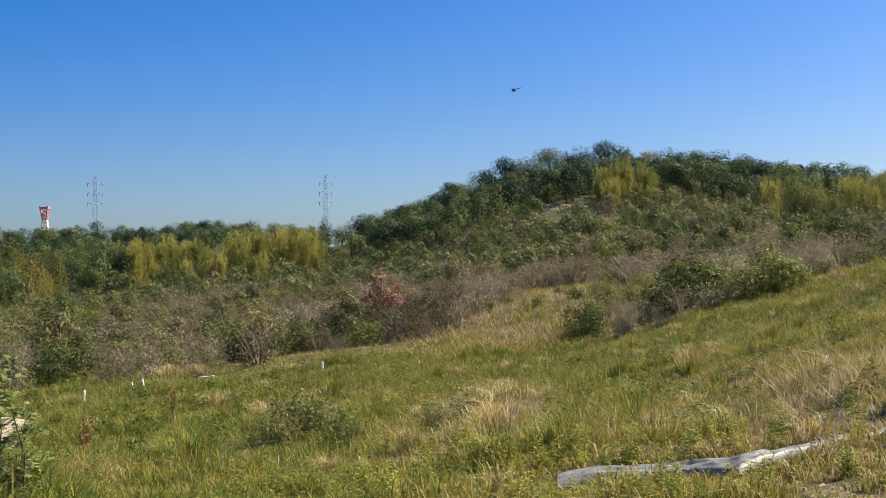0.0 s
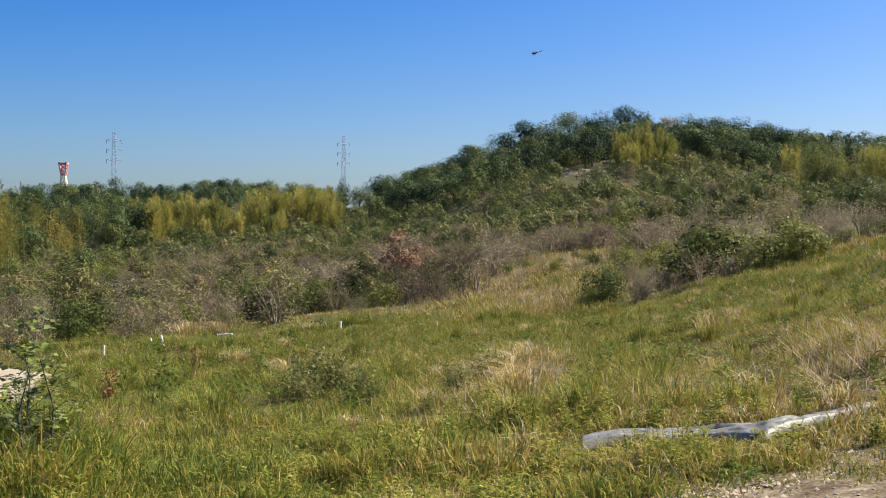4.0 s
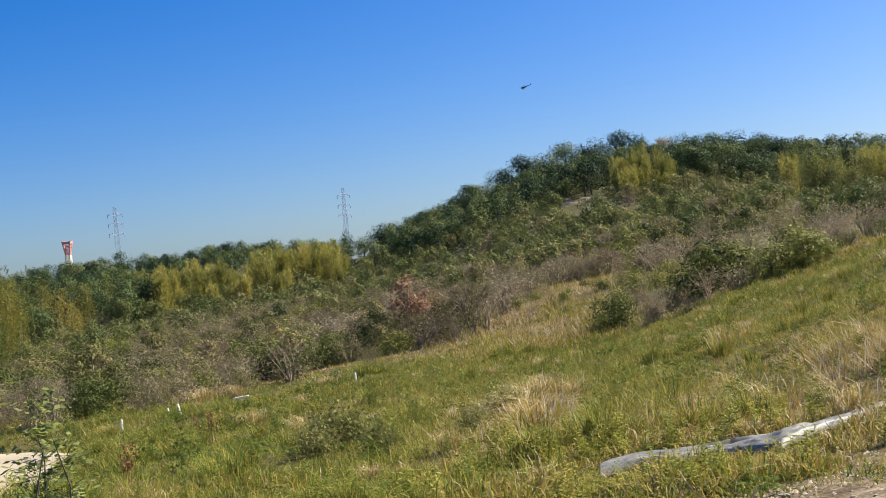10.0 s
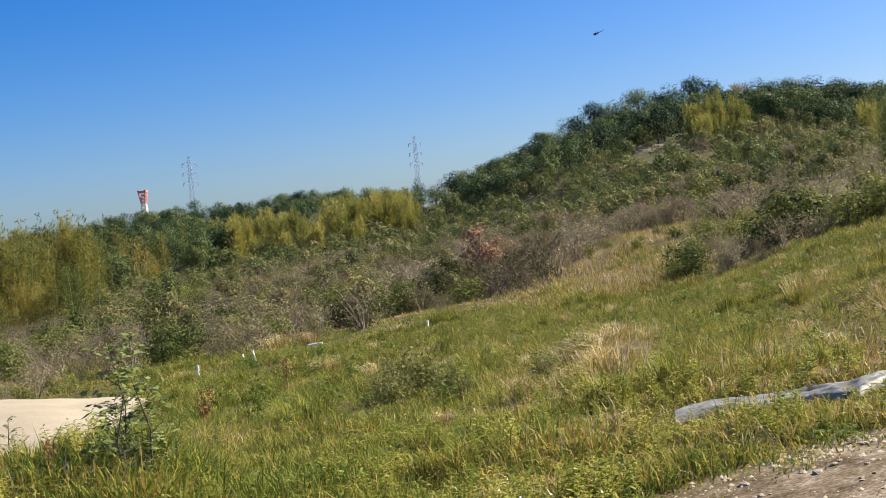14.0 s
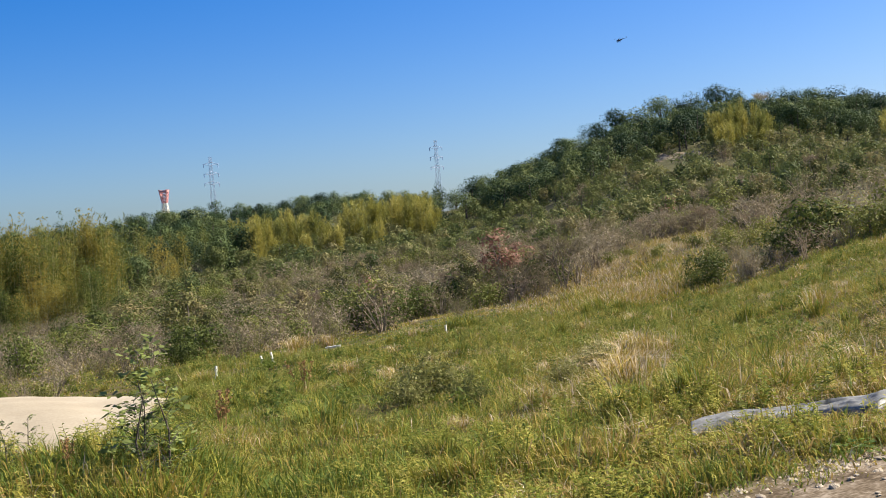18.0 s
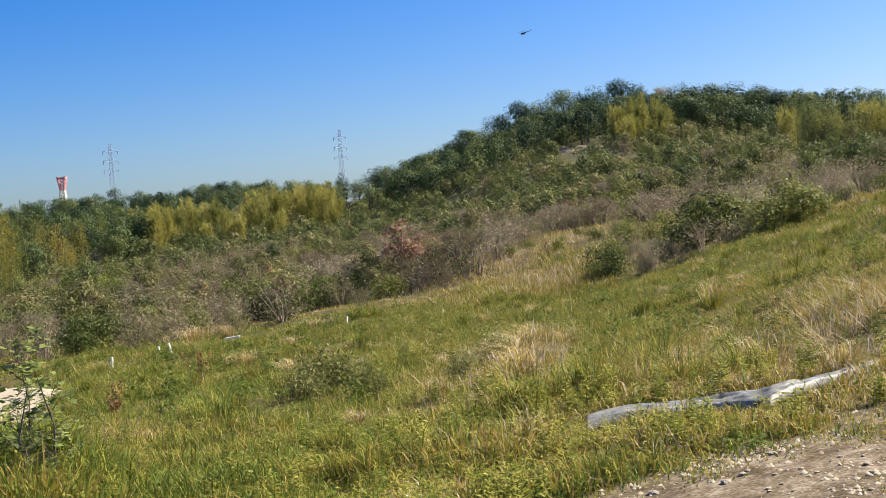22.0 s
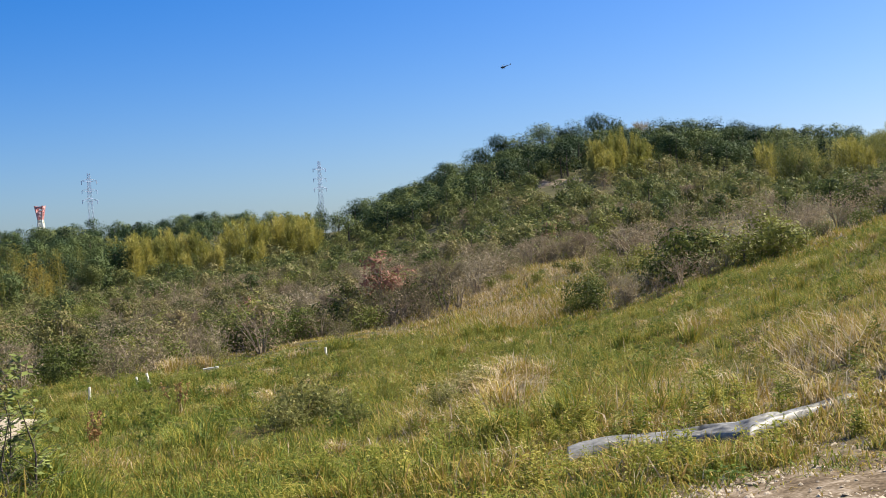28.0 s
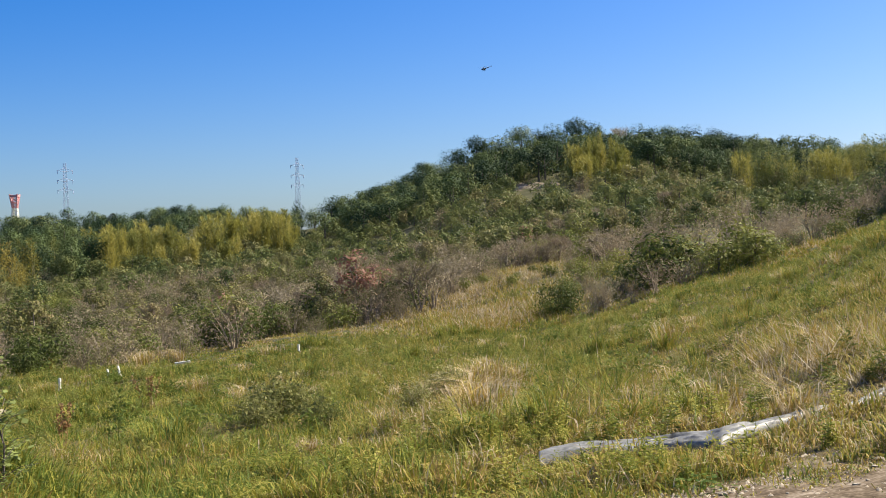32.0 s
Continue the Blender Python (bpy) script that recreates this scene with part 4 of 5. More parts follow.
tuft_meshes = []
for sd, dry in ((121, 0.16), (122, 0.28), (123, 0.75), (124, 0.97)):
    v, q, t = grass_tuft(sd) if dry < 0.9 else grass_tuft(sd, 110, 0.6, 0.22, 0.02)
    tuft_meshes.append(mesh_of("blades", v, [q, t], [M_GRASS], attrs={"dry": np.clip(np.repeat(np.random.default_rng(sd).normal(dry, 0.09, len(q)), 5), 0, 1)}))
tx, ty, tz, taz, td = scatter(210, -46, 28, 9, 42, 124)
TUFTS = [(-17.4, 13.2, 0.75, 0), (-16.6, 12.4, 0.8, 0), (-15.9, 13.0, 0.6, 0), (-15.2, 11.8, 0.5, 0), (-18.2, 14.0, 0.6, 0), (-10.4, 15.6, 0.7, 2), (-1.6, 43, 1.1, 0), (-0.8, 44, 1.2, 0), (0.2, 44, 1.1, 0), (-9.3, 39, 1.2, 0), (-8.6, 40, 1.3, 0), (-7.9, 40, 1.1, 0), (-6.2, 31, 0.6, 2), (-11.5, 41, 0.9, 3), (-10.9, 41, 0.9, 3)]
TUFTS += [(float(r_.uniform(-28, -16)), float(r_.uniform(41, 52)), float(r_.uniform(0.7, 1.3)), int(2 + r_.integers(2))) for _ in range(22)]
TUFTS += [(float(r_.normal(0.0, 1.35)), float(r_.normal(15.6, 1.6)), float(r_.uniform(0.4, 0.9)), int(2 + r_.integers(2))) for _ in range(22)] + [(float(r_.uniform(-12, 16)), float(r_.uniform(10, 24)), float(r_.uniform(0.3, 0.6)), 3) for _ in range(20)]
for az, d, h, kind in TUFTS + [(float(a), float(b), float(r_.uniform(0.35, 0.7)), int(r_.integers(3))) for a, b in zip(taz, td)]:
    ob = new("grass_tuft", tuft_meshes[kind])
    ob.matrix_world = Matrix.LocRotScale(at(az, d), Euler((0, 0, r_.uniform(0, 6.28))), Vector((h, h, h)))
    tagged(ob, ("tall blue-green grass tuft in the meadow", "tall green grass tuft in the meadow", "dry straw-coloured grass tuft in the meadow", "bleached whitish straw tuft in the meadow")[kind], "grass", "grass tufts in the meadow")
LOW = Kind([shrub(s, 1.6, 1.2, 14, 300, 1300, 0.10, 0.012) for s in (64, 65)], M_BARK, M_DRYLEAF, ("branching", "foliage"))
for k, (az, d, h) in enumerate(((-12.0, 14.6, 0.3), (-11.0, 15.2, 0.4), (-9.8, 15.4, 0.34), (-8.6, 14.0, 0.3), (-2.9, 14.6, 0.26), (11.4, 17.0, 0.16), (12.1, 15.4, 0.2), (13.2, 12.8, 0.16), (14.4, 11.7, 0.2), (16.0, 10.8, 0.18), (-1.5, 15.2, 0.3), (15.0, 11.9, 0.13), (16.4, 10.9, 0.14), (13.0, 13.6, 0.14), (24.6, 8.4, 0.14), (25.6, 8.75, 0.14), (23.4, 7.3, 0.12), (23.2, 8.2, 0.1))):
    LOW.thing("meadow_bush", k, at(az, d, -0.02), (h * 1.1, h * 1.1, h * 1.1), r_.uniform(0, 6.28), "low olive-leaved bush in the meadow", "bush", "low bushes in the meadow")


M_HERB = leaf_material("herb_leaves", [(0.0, (0.10, 0.14, 0.026)), (0.5, (0.18, 0.215, 0.042)), (1.0, (0.30, 0.30, 0.08))], spread=0.3, through=0.4)
HERBS = Kind([pointed(shrub(s, 0.5, 0.34, 7, 26, 120, 0.075, 0.006)) for s in (181, 182, 183)], M_WEED, M_HERB, ("stalk_tuft", "foliage"))
hx, hy, hz, haz, hd = scatter(1300, -50, 34, 7.5, 46, 126, lambda x, y, az, d: (1 - gravel_part(x, y)) * (1 - by_the_sheet(x, y)) * (1 - on_rubber(x, y)) * np.interp(az, (4, 14), (1, 0.55)) * step(-0.1, 0.7, ripple(x, y, 2.4, 11)))
near_herbs = np.argsort(hd)
for k, i in enumerate(near_herbs[:150]):
    HERBS.thing("herb_clump", k, (hx[i], hy[i], hz[i] - 0.02), r_.uniform(0.5, 1.0), r_.uniform(0, 6.28), "dark green leafy herb clump in the meadow", "weed", "herb clumps in the meadow")
near_herbs = near_herbs[150:]
HERBS.stuff("meadow_herbs", stuff_rows(hx[near_herbs], hy[near_herbs], hz[near_herbs], 127, 0.5, 1.25, 3), "dark green herb clumps scattered through the meadow", "weeds")


def twig_sapling(seed, height=1.5, sprays=16, leaves=12, size=0.075):
    """A young tree: a bent stem, side twigs and large drooping leaves."""
    r = np.random.default_rng(seed)
    rods = [tube([(0, 0, -0.1), (0.05, 0.03, height * 0.5), (-0.06, 0.05, height)], [0.010, 0.007, 0.003], 5)]
    lq = []
    for k in range(sprays):
        u = 0.08 + 0.92 * (k / sprays) ** 1.5
        a, ln = k * 2.4 + r.normal(0, 0.3), height * r.uniform(0.16, 0.34) * (1.25 - 0.7 * u)
        b = np.array([0.05 * u, 0.03 * u, height * u])
        e = b + np.array([math.cos(a) * ln, math.sin(a) * ln, ln * r.uniform(0.2, 0.8)])
        rods.append(tube([b, (b + e) / 2 + (0, 0, 0.03), e], [0.004, 0.003, 0.002], 3))
        q = b + (e - b) * np.linspace(0.25, 1, leaves)[:, None]
        an = r.uniform(0, 6.28, leaves)
        out = np.stack([np.cos(an), np.sin(an), r.uniform(-0.6, 0.5, leaves)], -1)
        side = np.stack([-np.sin(an), np.cos(an), r.normal(0, 0.5, leaves)], -1)
        s = (size * r.uniform(0.6, 1.2, leaves))[:, None]
        lq.append(np.stack([q, q + out * s * 0.5 - side * s * 0.28, q + out * s, q + out * s * 0.5 + side * s * 0.28], 1))
    return merge(rods), np.concatenate(lq)


YOUNG = Kind([twig_sapling(131, 1.45, 38, 11, 0.11), twig_sapling(132, 0.8, 18, 14, 0.045), twig_sapling(133, 0.7, 16, 14, 0.045)], M_BARK, M_DARKLEAF, ("stem", "foliage"))
YOUNG.thing("young_tree", 0, at(-27.0, 8.0), (0.8, 0.8, 0.68), 0.4, "young dark-leaved tree standing in the grass", "sapling")
YOUNG.thing("young_tree", 1, at(-25.7, 7.6), 1.0, 0.9, "small leafy young tree in the grass", "sapling")
YOUNG.thing("young_tree", 2, at(-26.9, 7.5), 1.0, 2.9, "small leafy young tree in the grass", "sapling")
YOUNG.thing("young_tree", 1, at(-34.2, 8.6), 0.6, 1.4, "small leafy young tree beside the sand", "sapling")
YOUNG.thing("young_tree", 2, at(-32.8, 8.9), 0.62, 2.4, "small leafy young tree beside the sand", "sapling")


def dock(seed, height=0.9):
    r = np.random.default_rng(seed)
    rods, lq = [], []
    for k in range(5):
        x, y = r.normal(0, 0.06, 2)
        h = height * r.uniform(0.75, 1.0)
        rods.append(tube([(x * 0.4, y * 0.4, -0.05), (x, y, h * 0.6), (x * 1.6, y * 1.6, h)], [0.006, 0.005, 0.002], 3))
        n = 60
        u = r.uniform(0.45, 1.0, n)
        c = np.stack([x * (0.4 + 1.2 * u), y * (0.4 + 1.2 * u), h * u], -1) + r.normal(0, 0.018, (n, 3))
        lq.append(leaf_cloud(r, c, np.full(n, 0.01), n, 0.036))
    return merge(rods), np.concatenate(lq)


DOCK = Kind([dock(141), dock(142, 0.8)], M_RUST, M_RUST, ("stalk_tuft", "seed_spike"))
for k, (az, d, h) in enumerate(((-37.2, 7.2, 0.7), (-36.4, 7.5, 0.55), (-39.6, 6.6, 0.5), (-38.4, 6.9, 0.45), (-31, 8.2, 0.4), (-22.5, 14, 0.9), (-17.8, 19, 0.9))):
    DOCK.thing("seeding_dock", k, at(az, d), h, r_.uniform(0, 6.28), "rust-red seeding dock plant in the grass", "weed", "dock plants in the meadow")


def daisy_plant(seed):
    """Thin stalks, each with a ring of petals at its end."""
    r = np.random.default_rng(seed)
    rods, lq = [], []
    for k in range(6):
        x, y = r.normal(0, 0.12, 2)
        h = r.uniform(0.3, 0.48)
        rods.append(tube([(x * 0.3, y * 0.3, -0.03), (x * 0.8, y * 0.8, h * 0.6), (x, y, h)], [0.003, 0.0025, 0.002], 3))
        for j in range(7):
            a = j * 6.283 / 7
            o = math.cos(a) * np.array([0.86, 0.0, -0.5]) + math.sin(a) * np.array([0.22, 0.9, 0.38])
            s = -math.sin(a) * np.array([0.86, 0.0, -0.5]) + math.cos(a) * np.array([0.22, 0.9, 0.38])
            c = np.array([x, y, h])
            lq.append([c, c + o * 0.005 - s * 0.003, c + o * 0.01, c + o * 0.005 + s * 0.003])
    return merge(rods), np.array(lq)


DAISY = Kind([daisy_plant(151), daisy_plant(152)], M_WEED, M_PETAL, ("stalk_tuft", "blossom"))
for k in range(12):
    az, d = (r_.normal(-5.6, 2.4), r_.uniform(4.9, 5.5)) if k < 8 else (r_.normal(-12, 5), r_.uniform(4.6, 5.4))
    DAISY.thing("daisy_plant", k, at(float(az), float(d)), r_.uniform(0.72, 0.92), r_.uniform(-0.8, 0.8), "white daisy-like wildflowers on thin stalks", "flowers", "wildflowers by the gravel")


def creeper(seed, spread=0.32, leaves=120, size=0.05):
    """A low sprawl of runners with broad, three-part leaves."""
    r = np.random.default_rng(seed)
    rods, lq = [], []
    for k in range(7):
        a = r.uniform(0, 6.28)
        e = np.array([math.cos(a) * spread, math.sin(a) * spread, 0.03])
        rods.append(tube([(0, 0, 0), tuple(e * 0.5 + (0, 0, 0.07)), tuple(e)], [0.004, 0.003, 0.002], 3))
    n = leaves // 3
    a, q = r.uniform(0, 6.28, n), spread * r.random(n) ** 0.6
    c = np.stack([q * np.cos(a), q * np.sin(a), 0.05 + 0.13 * r.random(n) * (1 - 0.5 * q / spread)], -1)
    for j in range(3):
        b = r.uniform(0, 6.28, n) * 0.2 + j * 2.1 + a
        out = np.stack([np.cos(b), np.sin(b), r.uniform(-0.2, 0.3, n)], -1)
        side = np.stack([-np.sin(b), np.cos(b), r.normal(0, 0.2, n)], -1)
        sz = (size * r.uniform(0.7, 1.3, n))[:, None]
        lq.append(np.stack([c, c + out * sz * 0.55 - side * sz * 0.42, c + out * sz * 1.1, c + out * sz * 0.55 + side * sz * 0.42], 1))
    return merge(rods), np.concatenate(lq)


CREEPERS = Kind([creeper(s) for s in (155, 156, 157)], M_WEED, M_CREEP, ("stalk_tuft", "foliage"))
for k in range(14):
    az, d = (float(r_.normal(-4, 5)), float(r_.uniform(4.9, 5.9))) if k < 9 else (float(r_.uniform(2, 15)), float(r_.uniform(6.5, 7.3)))
    CREEPERS.thing("creeping_plant", k, at(az, d), r_.uniform(0.4, 0.75), r_.uniform(0, 6.28), "green creeping plant with broad leaves", "weed", "creeping plants by the gravel")


# ---- bare and russet trees in the scrub ----
def bare_tree(seed, height=3.2, depth=4):
    r = np.random.default_rng(seed)
    rods, tips = [], []

    def grow(p, d, ln, rad, k):
        e = p + d * ln
        m = (p + e) / 2 + Vector(r.normal(0, 0.05, 3)) * ln
        rods.append(tube([p, m, e], [rad, rad * 0.85, rad * 0.65], 4))
        if k == 0:
            tips.append((e, d, ln))
            return
        for _ in range(3 if k > 1 else 4):
            nd = (d + Vector(r.normal(0, 0.55, 3)) + Vector((0, 0, 0.1))).normalized()
            grow(e, nd, ln * r.uniform(0.62, 0.85), rad * 0.6, k - 1)

    for _ in range(3):
        grow(Vector((*r.normal(0, 0.06, 2), -0.1)), Vector((*r.normal(0, 0.35, 2), 1)).normalized(), height * 0.3, height * 0.02, depth - 1)
    lq = []
    for e, d, ln in tips:
        for _ in range(7):
            u = Vector(r.normal(0, 0.6, 3)) + d
            w = u.cross(Vector(r.normal(0, 1, 3))).normalized() * 0.012
            a = e - d * ln * r.random()
            b = a + u.normalized() * ln * r.uniform(0.5, 1.1)
            lq.append([a - w, a + w, b + w * 0.3, b - w * 0.3])
    return merge(rods), np.array([[list(v) for v in q] for q in lq])


BARE = Kind([bare_tree(161), bare_tree(162), bare_tree(163)], M_GREYBARK, M_SCRUB, ("trunk", "twiggy_crown"))
for k, (az, d, h) in enumerate(((-2.8, 55, 1.25), (-3.6, 57, 1.0), (-4.4, 60, 0.9), (-8.6, 60, 0.85), (-0.4, 70, 0.8), (1.2, 74, 0.8), (2.6, 78, 0.85), (4.2, 80, 0.8), (6.2, 84, 0.85), (7.6, 80, 0.75), (-11, 62, 0.75), (-13.4, 66, 0.8), (-15.2, 58, 0.7), (8.4, 186, 2.0), (9.2, 187, 1.8), (8.8, 188, 2.1), (-1.8, 64, 0.8), (3.3, 84, 0.8), (5.2, 86, 0.9))):
    BARE.thing("bare_tree", k, at(az, d, -0.1), h, r_.uniform(0, 6.28), "leafless grey tree with many fine twigs", "tree", "bare trees in the scrub")
for k in range(26):
    BARE.thing("bare_tree", k, at(float(r_.uniform(-24, -5)), float(r_.uniform(54, 112)), -0.1), r_.uniform(0.55, 1.0), r_.uniform(0, 6.28), "small leafless grey tree in the brown scrub", "tree", "bare trees in the scrub")
for k in range(30):
    BARE.thing("bare_tree", k, at(float(r_.uniform(-5, 13)), float(r_.uniform(64, 104)), -0.1), r_.uniform(0.6, 0.95), r_.uniform(0, 6.28), "small leafless grey tree in the brown scrub", "tree", "bare trees in the scrub")
RUSSET = Kind([broadleaf(171, 2.8, 1.0, 9, 620, 0.10, 0.3)], M_GREYBARK, M_RED)
for az, d, h in ((-6.2, 57, 1.55), (-5.3, 60, 1.1), (-13.9, 58, 0.95), (3.2, 82, 0.9)):
    RUSSET.thing("russet_tree", 0, at(az, d, -0.1), h, r_.uniform(0, 6.28), "small tree with withered russet leaves", "tree", "russet trees in the scrub")


# ---- sand, gravel and what lies there ----
def sand_heap():
    """A long low heap with a worn, slightly rutted top."""
    u, w = np.meshgrid(np.linspace(-1, 1, 90), np.linspace(-1, 1, 40))
    c, a, b = Vector((-15.75, 18.1, 0)), Vector((0.86, 0.51, 0)), Vector((-0.51, 0.86, 0))
    x, y = u * 8.6 - 0.9, w * 5.2
    edge = np.clip(1 - np.abs(u) ** 4 - np.abs(w) ** 2.6, 0, 1) ** 0.6
    px, py = c.x + a.x * x + b.x * y, c.y + a.y * x + b.y * y
    px, py = laid(np.degrees(np.arctan2(px, py)), np.hypot(px, py))
    z = ground_z(px, py) * 0.3 + 0.7 * (-2.75) + edge * (1.45 + 0.06 * ripple(x, y, 3, 3) - 0.62 * np.clip(0.15 - u, 0, 1.1)) - 0.25 * (1 - np.sign(edge))
    v = np.stack([px, py, z], -1).reshape(-1, 3)
    i, j = np.meshgrid(np.arange(39), np.arange(89), indexing="ij")
    f = np.stack([i * 90 + j, i * 90 + j + 1, (i + 1) * 90 + j + 1, (i + 1) * 90 + j], -1).reshape(-1, 4)
    tagged(new("sand_heap", mesh_of("sand_heap", v, [f], [M_SAND], smooth=True)), "long low heap of pale sand beside the meadow", "sand")


sand_heap()


def sand_scar():
    """The bare sandy slip in the slope under the crest."""
    u, w = np.meshgrid(np.linspace(-1, 1, 24), np.linspace(-1, 1, 10))
    az, d = 4.15 + 1.25 * u + 0.15 * w, 143.7 + 1.7 * w - 2.6 * u
    x, y = laid(az, d)
    z = ground_z(x, y) + 0.3 * np.clip(1 - u ** 4 - w ** 4, -0.6, 1) + 0.3 * ripple(x, y, 1.4, 2)
    i, j = np.meshgrid(np.arange(9), np.arange(23), indexing="ij")
    f = np.stack([i * 24 + j, i * 24 + j + 1, (i + 1) * 24 + j + 1, (i + 1) * 24 + j], -1).reshape(-1, 4)
    tagged(new("sand_slip", mesh_of("sand_slip", np.stack([x, y, z], -1).reshape(-1, 3), [f], [M_SLIP], smooth=True)), "bare pale sandy slip in the wooded slope", "sand")


sand_scar()


def stone_mesh(seed):
    r = np.random.default_rng(seed)
    bm = bmesh.new()
    bmesh.ops.create_icosphere(bm, subdivisions=1, radius=1)
    for v in bm.verts:
        v.co = Vector((v.co.x * 1.2, v.co.y, v.co.z * 0.42)) * (1 + 0.6 * noise.noise(v.co * 1.6 + Vector((seed, 0, 0))))
    me = bpy.data.meshes.new("stone")
    bm.to_mesh(me)
    bm.free()
    me.materials.append(M_STONE)
    return me


stones = [stone_mesh(k) for k in range(5)]
gx, gy, gz, gaz, gd = scatter(900, -2, 40, 4.2, 8.2, 181, lambda x, y, az, d: (gravel_part(x, y) > 0.6) * (1 - on_rubber(x, y)))
for k in range(min(len(gx), 240)):
    s = float(0.010 + 0.026 * r_.random() ** 3)
    ob = new("stone", stones[k % 5])
    ob.matrix_world = Matrix.LocRotScale((gx[k], gy[k], gz[k] + s * 0.25), Euler((0, 0, r_.uniform(0, 6.28))), Vector((s, s, s)))
    tagged(ob, "pale angular stone lying on the gravel", "stone", "stones on the gravel")


def gravel_litter():
    """Small broken stones strewn over the track, joined."""
    r = np.random.default_rng(182)
    x, y, z, az, d = scatter(24000, -8, 40, 3.8, 8.4, 183, lambda x, y, az, d: gravel_part(x, y) * np.clip(0.5 + 0.6 * ripple(x, y, 0.9, 1), 0.05, 1))
    n = len(x)
    base = np.array([(1, 0, 0), (0.3, 0.9, 0), (-0.8, 0.5, 0), (-0.7, -0.6, 0), (0.4, -0.8, 0), (0.1, 0.1, 0.7)])
    s = (0.005 + 0.022 * r.random(n) ** 4)[:, None, None]
    a = r.uniform(0, 6.28, n)
    rot = np.stack([np.cos(a), -np.sin(a), np.zeros(n), np.sin(a), np.cos(a), np.zeros(n), np.zeros(n), np.zeros(n), np.ones(n)], -1).reshape(n, 3, 3)
    v = np.einsum("nij,kj->nki", rot, base) * s * r.uniform(0.7, 1.3, (n, 6, 1)) + np.stack([x, y, z], -1)[:, None, :]
    f = (np.arange(n) * 6)[:, None, None] + np.array([(k, (k + 1) % 5, 5) for k in range(5)])
    tagged(new("gravel", mesh_of("gravel", v.reshape(-1, 3), [f.reshape(-1, 3)], [M_STONE])), "small broken stones strewn over the bare track", "gravel", kind="stuff")


gravel_litter()


# ---- stakes, plastic sheet, panel ----
def white_stake(az, d, h, tilt, label="short white-painted stake standing in the grass"):
    bm = bmesh.new()
    bmesh.ops.create_cube(bm, size=1)
    bmesh.ops.scale(bm, vec=(0.07, 0.07, h + 0.15), verts=bm.verts)
    bmesh.ops.translate(bm, vec=(0, 0, (h - 0.15) / 2), verts=bm.verts)
    top = [v for v in bm.verts if v.co.z > 0]
    bmesh.ops.scale(bm, vec=(0.9, 0.9, 1), verts=top)
    bmesh.ops.bevel(bm, geom=bm.edges[:], offset=0.008, segments=2, affect="EDGES")
    me = bpy.data.meshes.new("white_stake")
    bm.to_mesh(me)
    bm.free()
    me.materials.append(M_WHITE)
    ob = new("white_stake", me)
    ob.matrix_world = Matrix.Translation(at(az, d)) @ pose(0, 0, 0, 0, tilt, 0) @ pose(0, 0, 0, 0, 0, -30)
    return tagged(ob, label, "stake", "white stakes at the meadow's end")


white_stake(-22.6, 29.8, 0.36, 2)
white_stake(-20.0, 34.5, 0.32, -8)
white_stake(-19.35, 33, 0.45, -12)
white_stake(-9.6, 36, 0.28, 0)
fallen = white_stake(-16.4, 37, 0.5, 84, "white-painted stake lying on the grass")
fallen.matrix_world = Matrix.Translation(at(-16.25, 40.5, 0.3)) @ pose(0, 0, 0, 0, 84, -10) @ pose(0, 0, 0, 0, 0, 20)

M_FOIL = surface("silver_plastic", [(0.36, (0.05, 0.05, 0.04)), (0.45, (0.15, 0.148, 0.125)), (0.57, (0.215, 0.21, 0.18)), (0.68, (0.40, 0.39, 0.335))], 7, 0.55, 0.0, 0.3, 22)
M_BLACK = surface("black_rubber_sheet", [(0.3, (0.016, 0.018, 0.015)), (0.7, (0.038, 0.04, 0.032))], 2.5, 0.95, 0, 0.25, 20)
M_BLACK.node_tree.nodes["Principled BSDF"].inputs["Specular IOR Level"].default_value = 0.12
M_GREEN = surface("green_paint", [(0.35, (0.22, 0.40, 0.22)), (0.58, (0.30, 0.48, 0.29)), (0.68, (0.55, 0.58, 0.46))], 3.0, 0.5, 0, 0.15, 25)


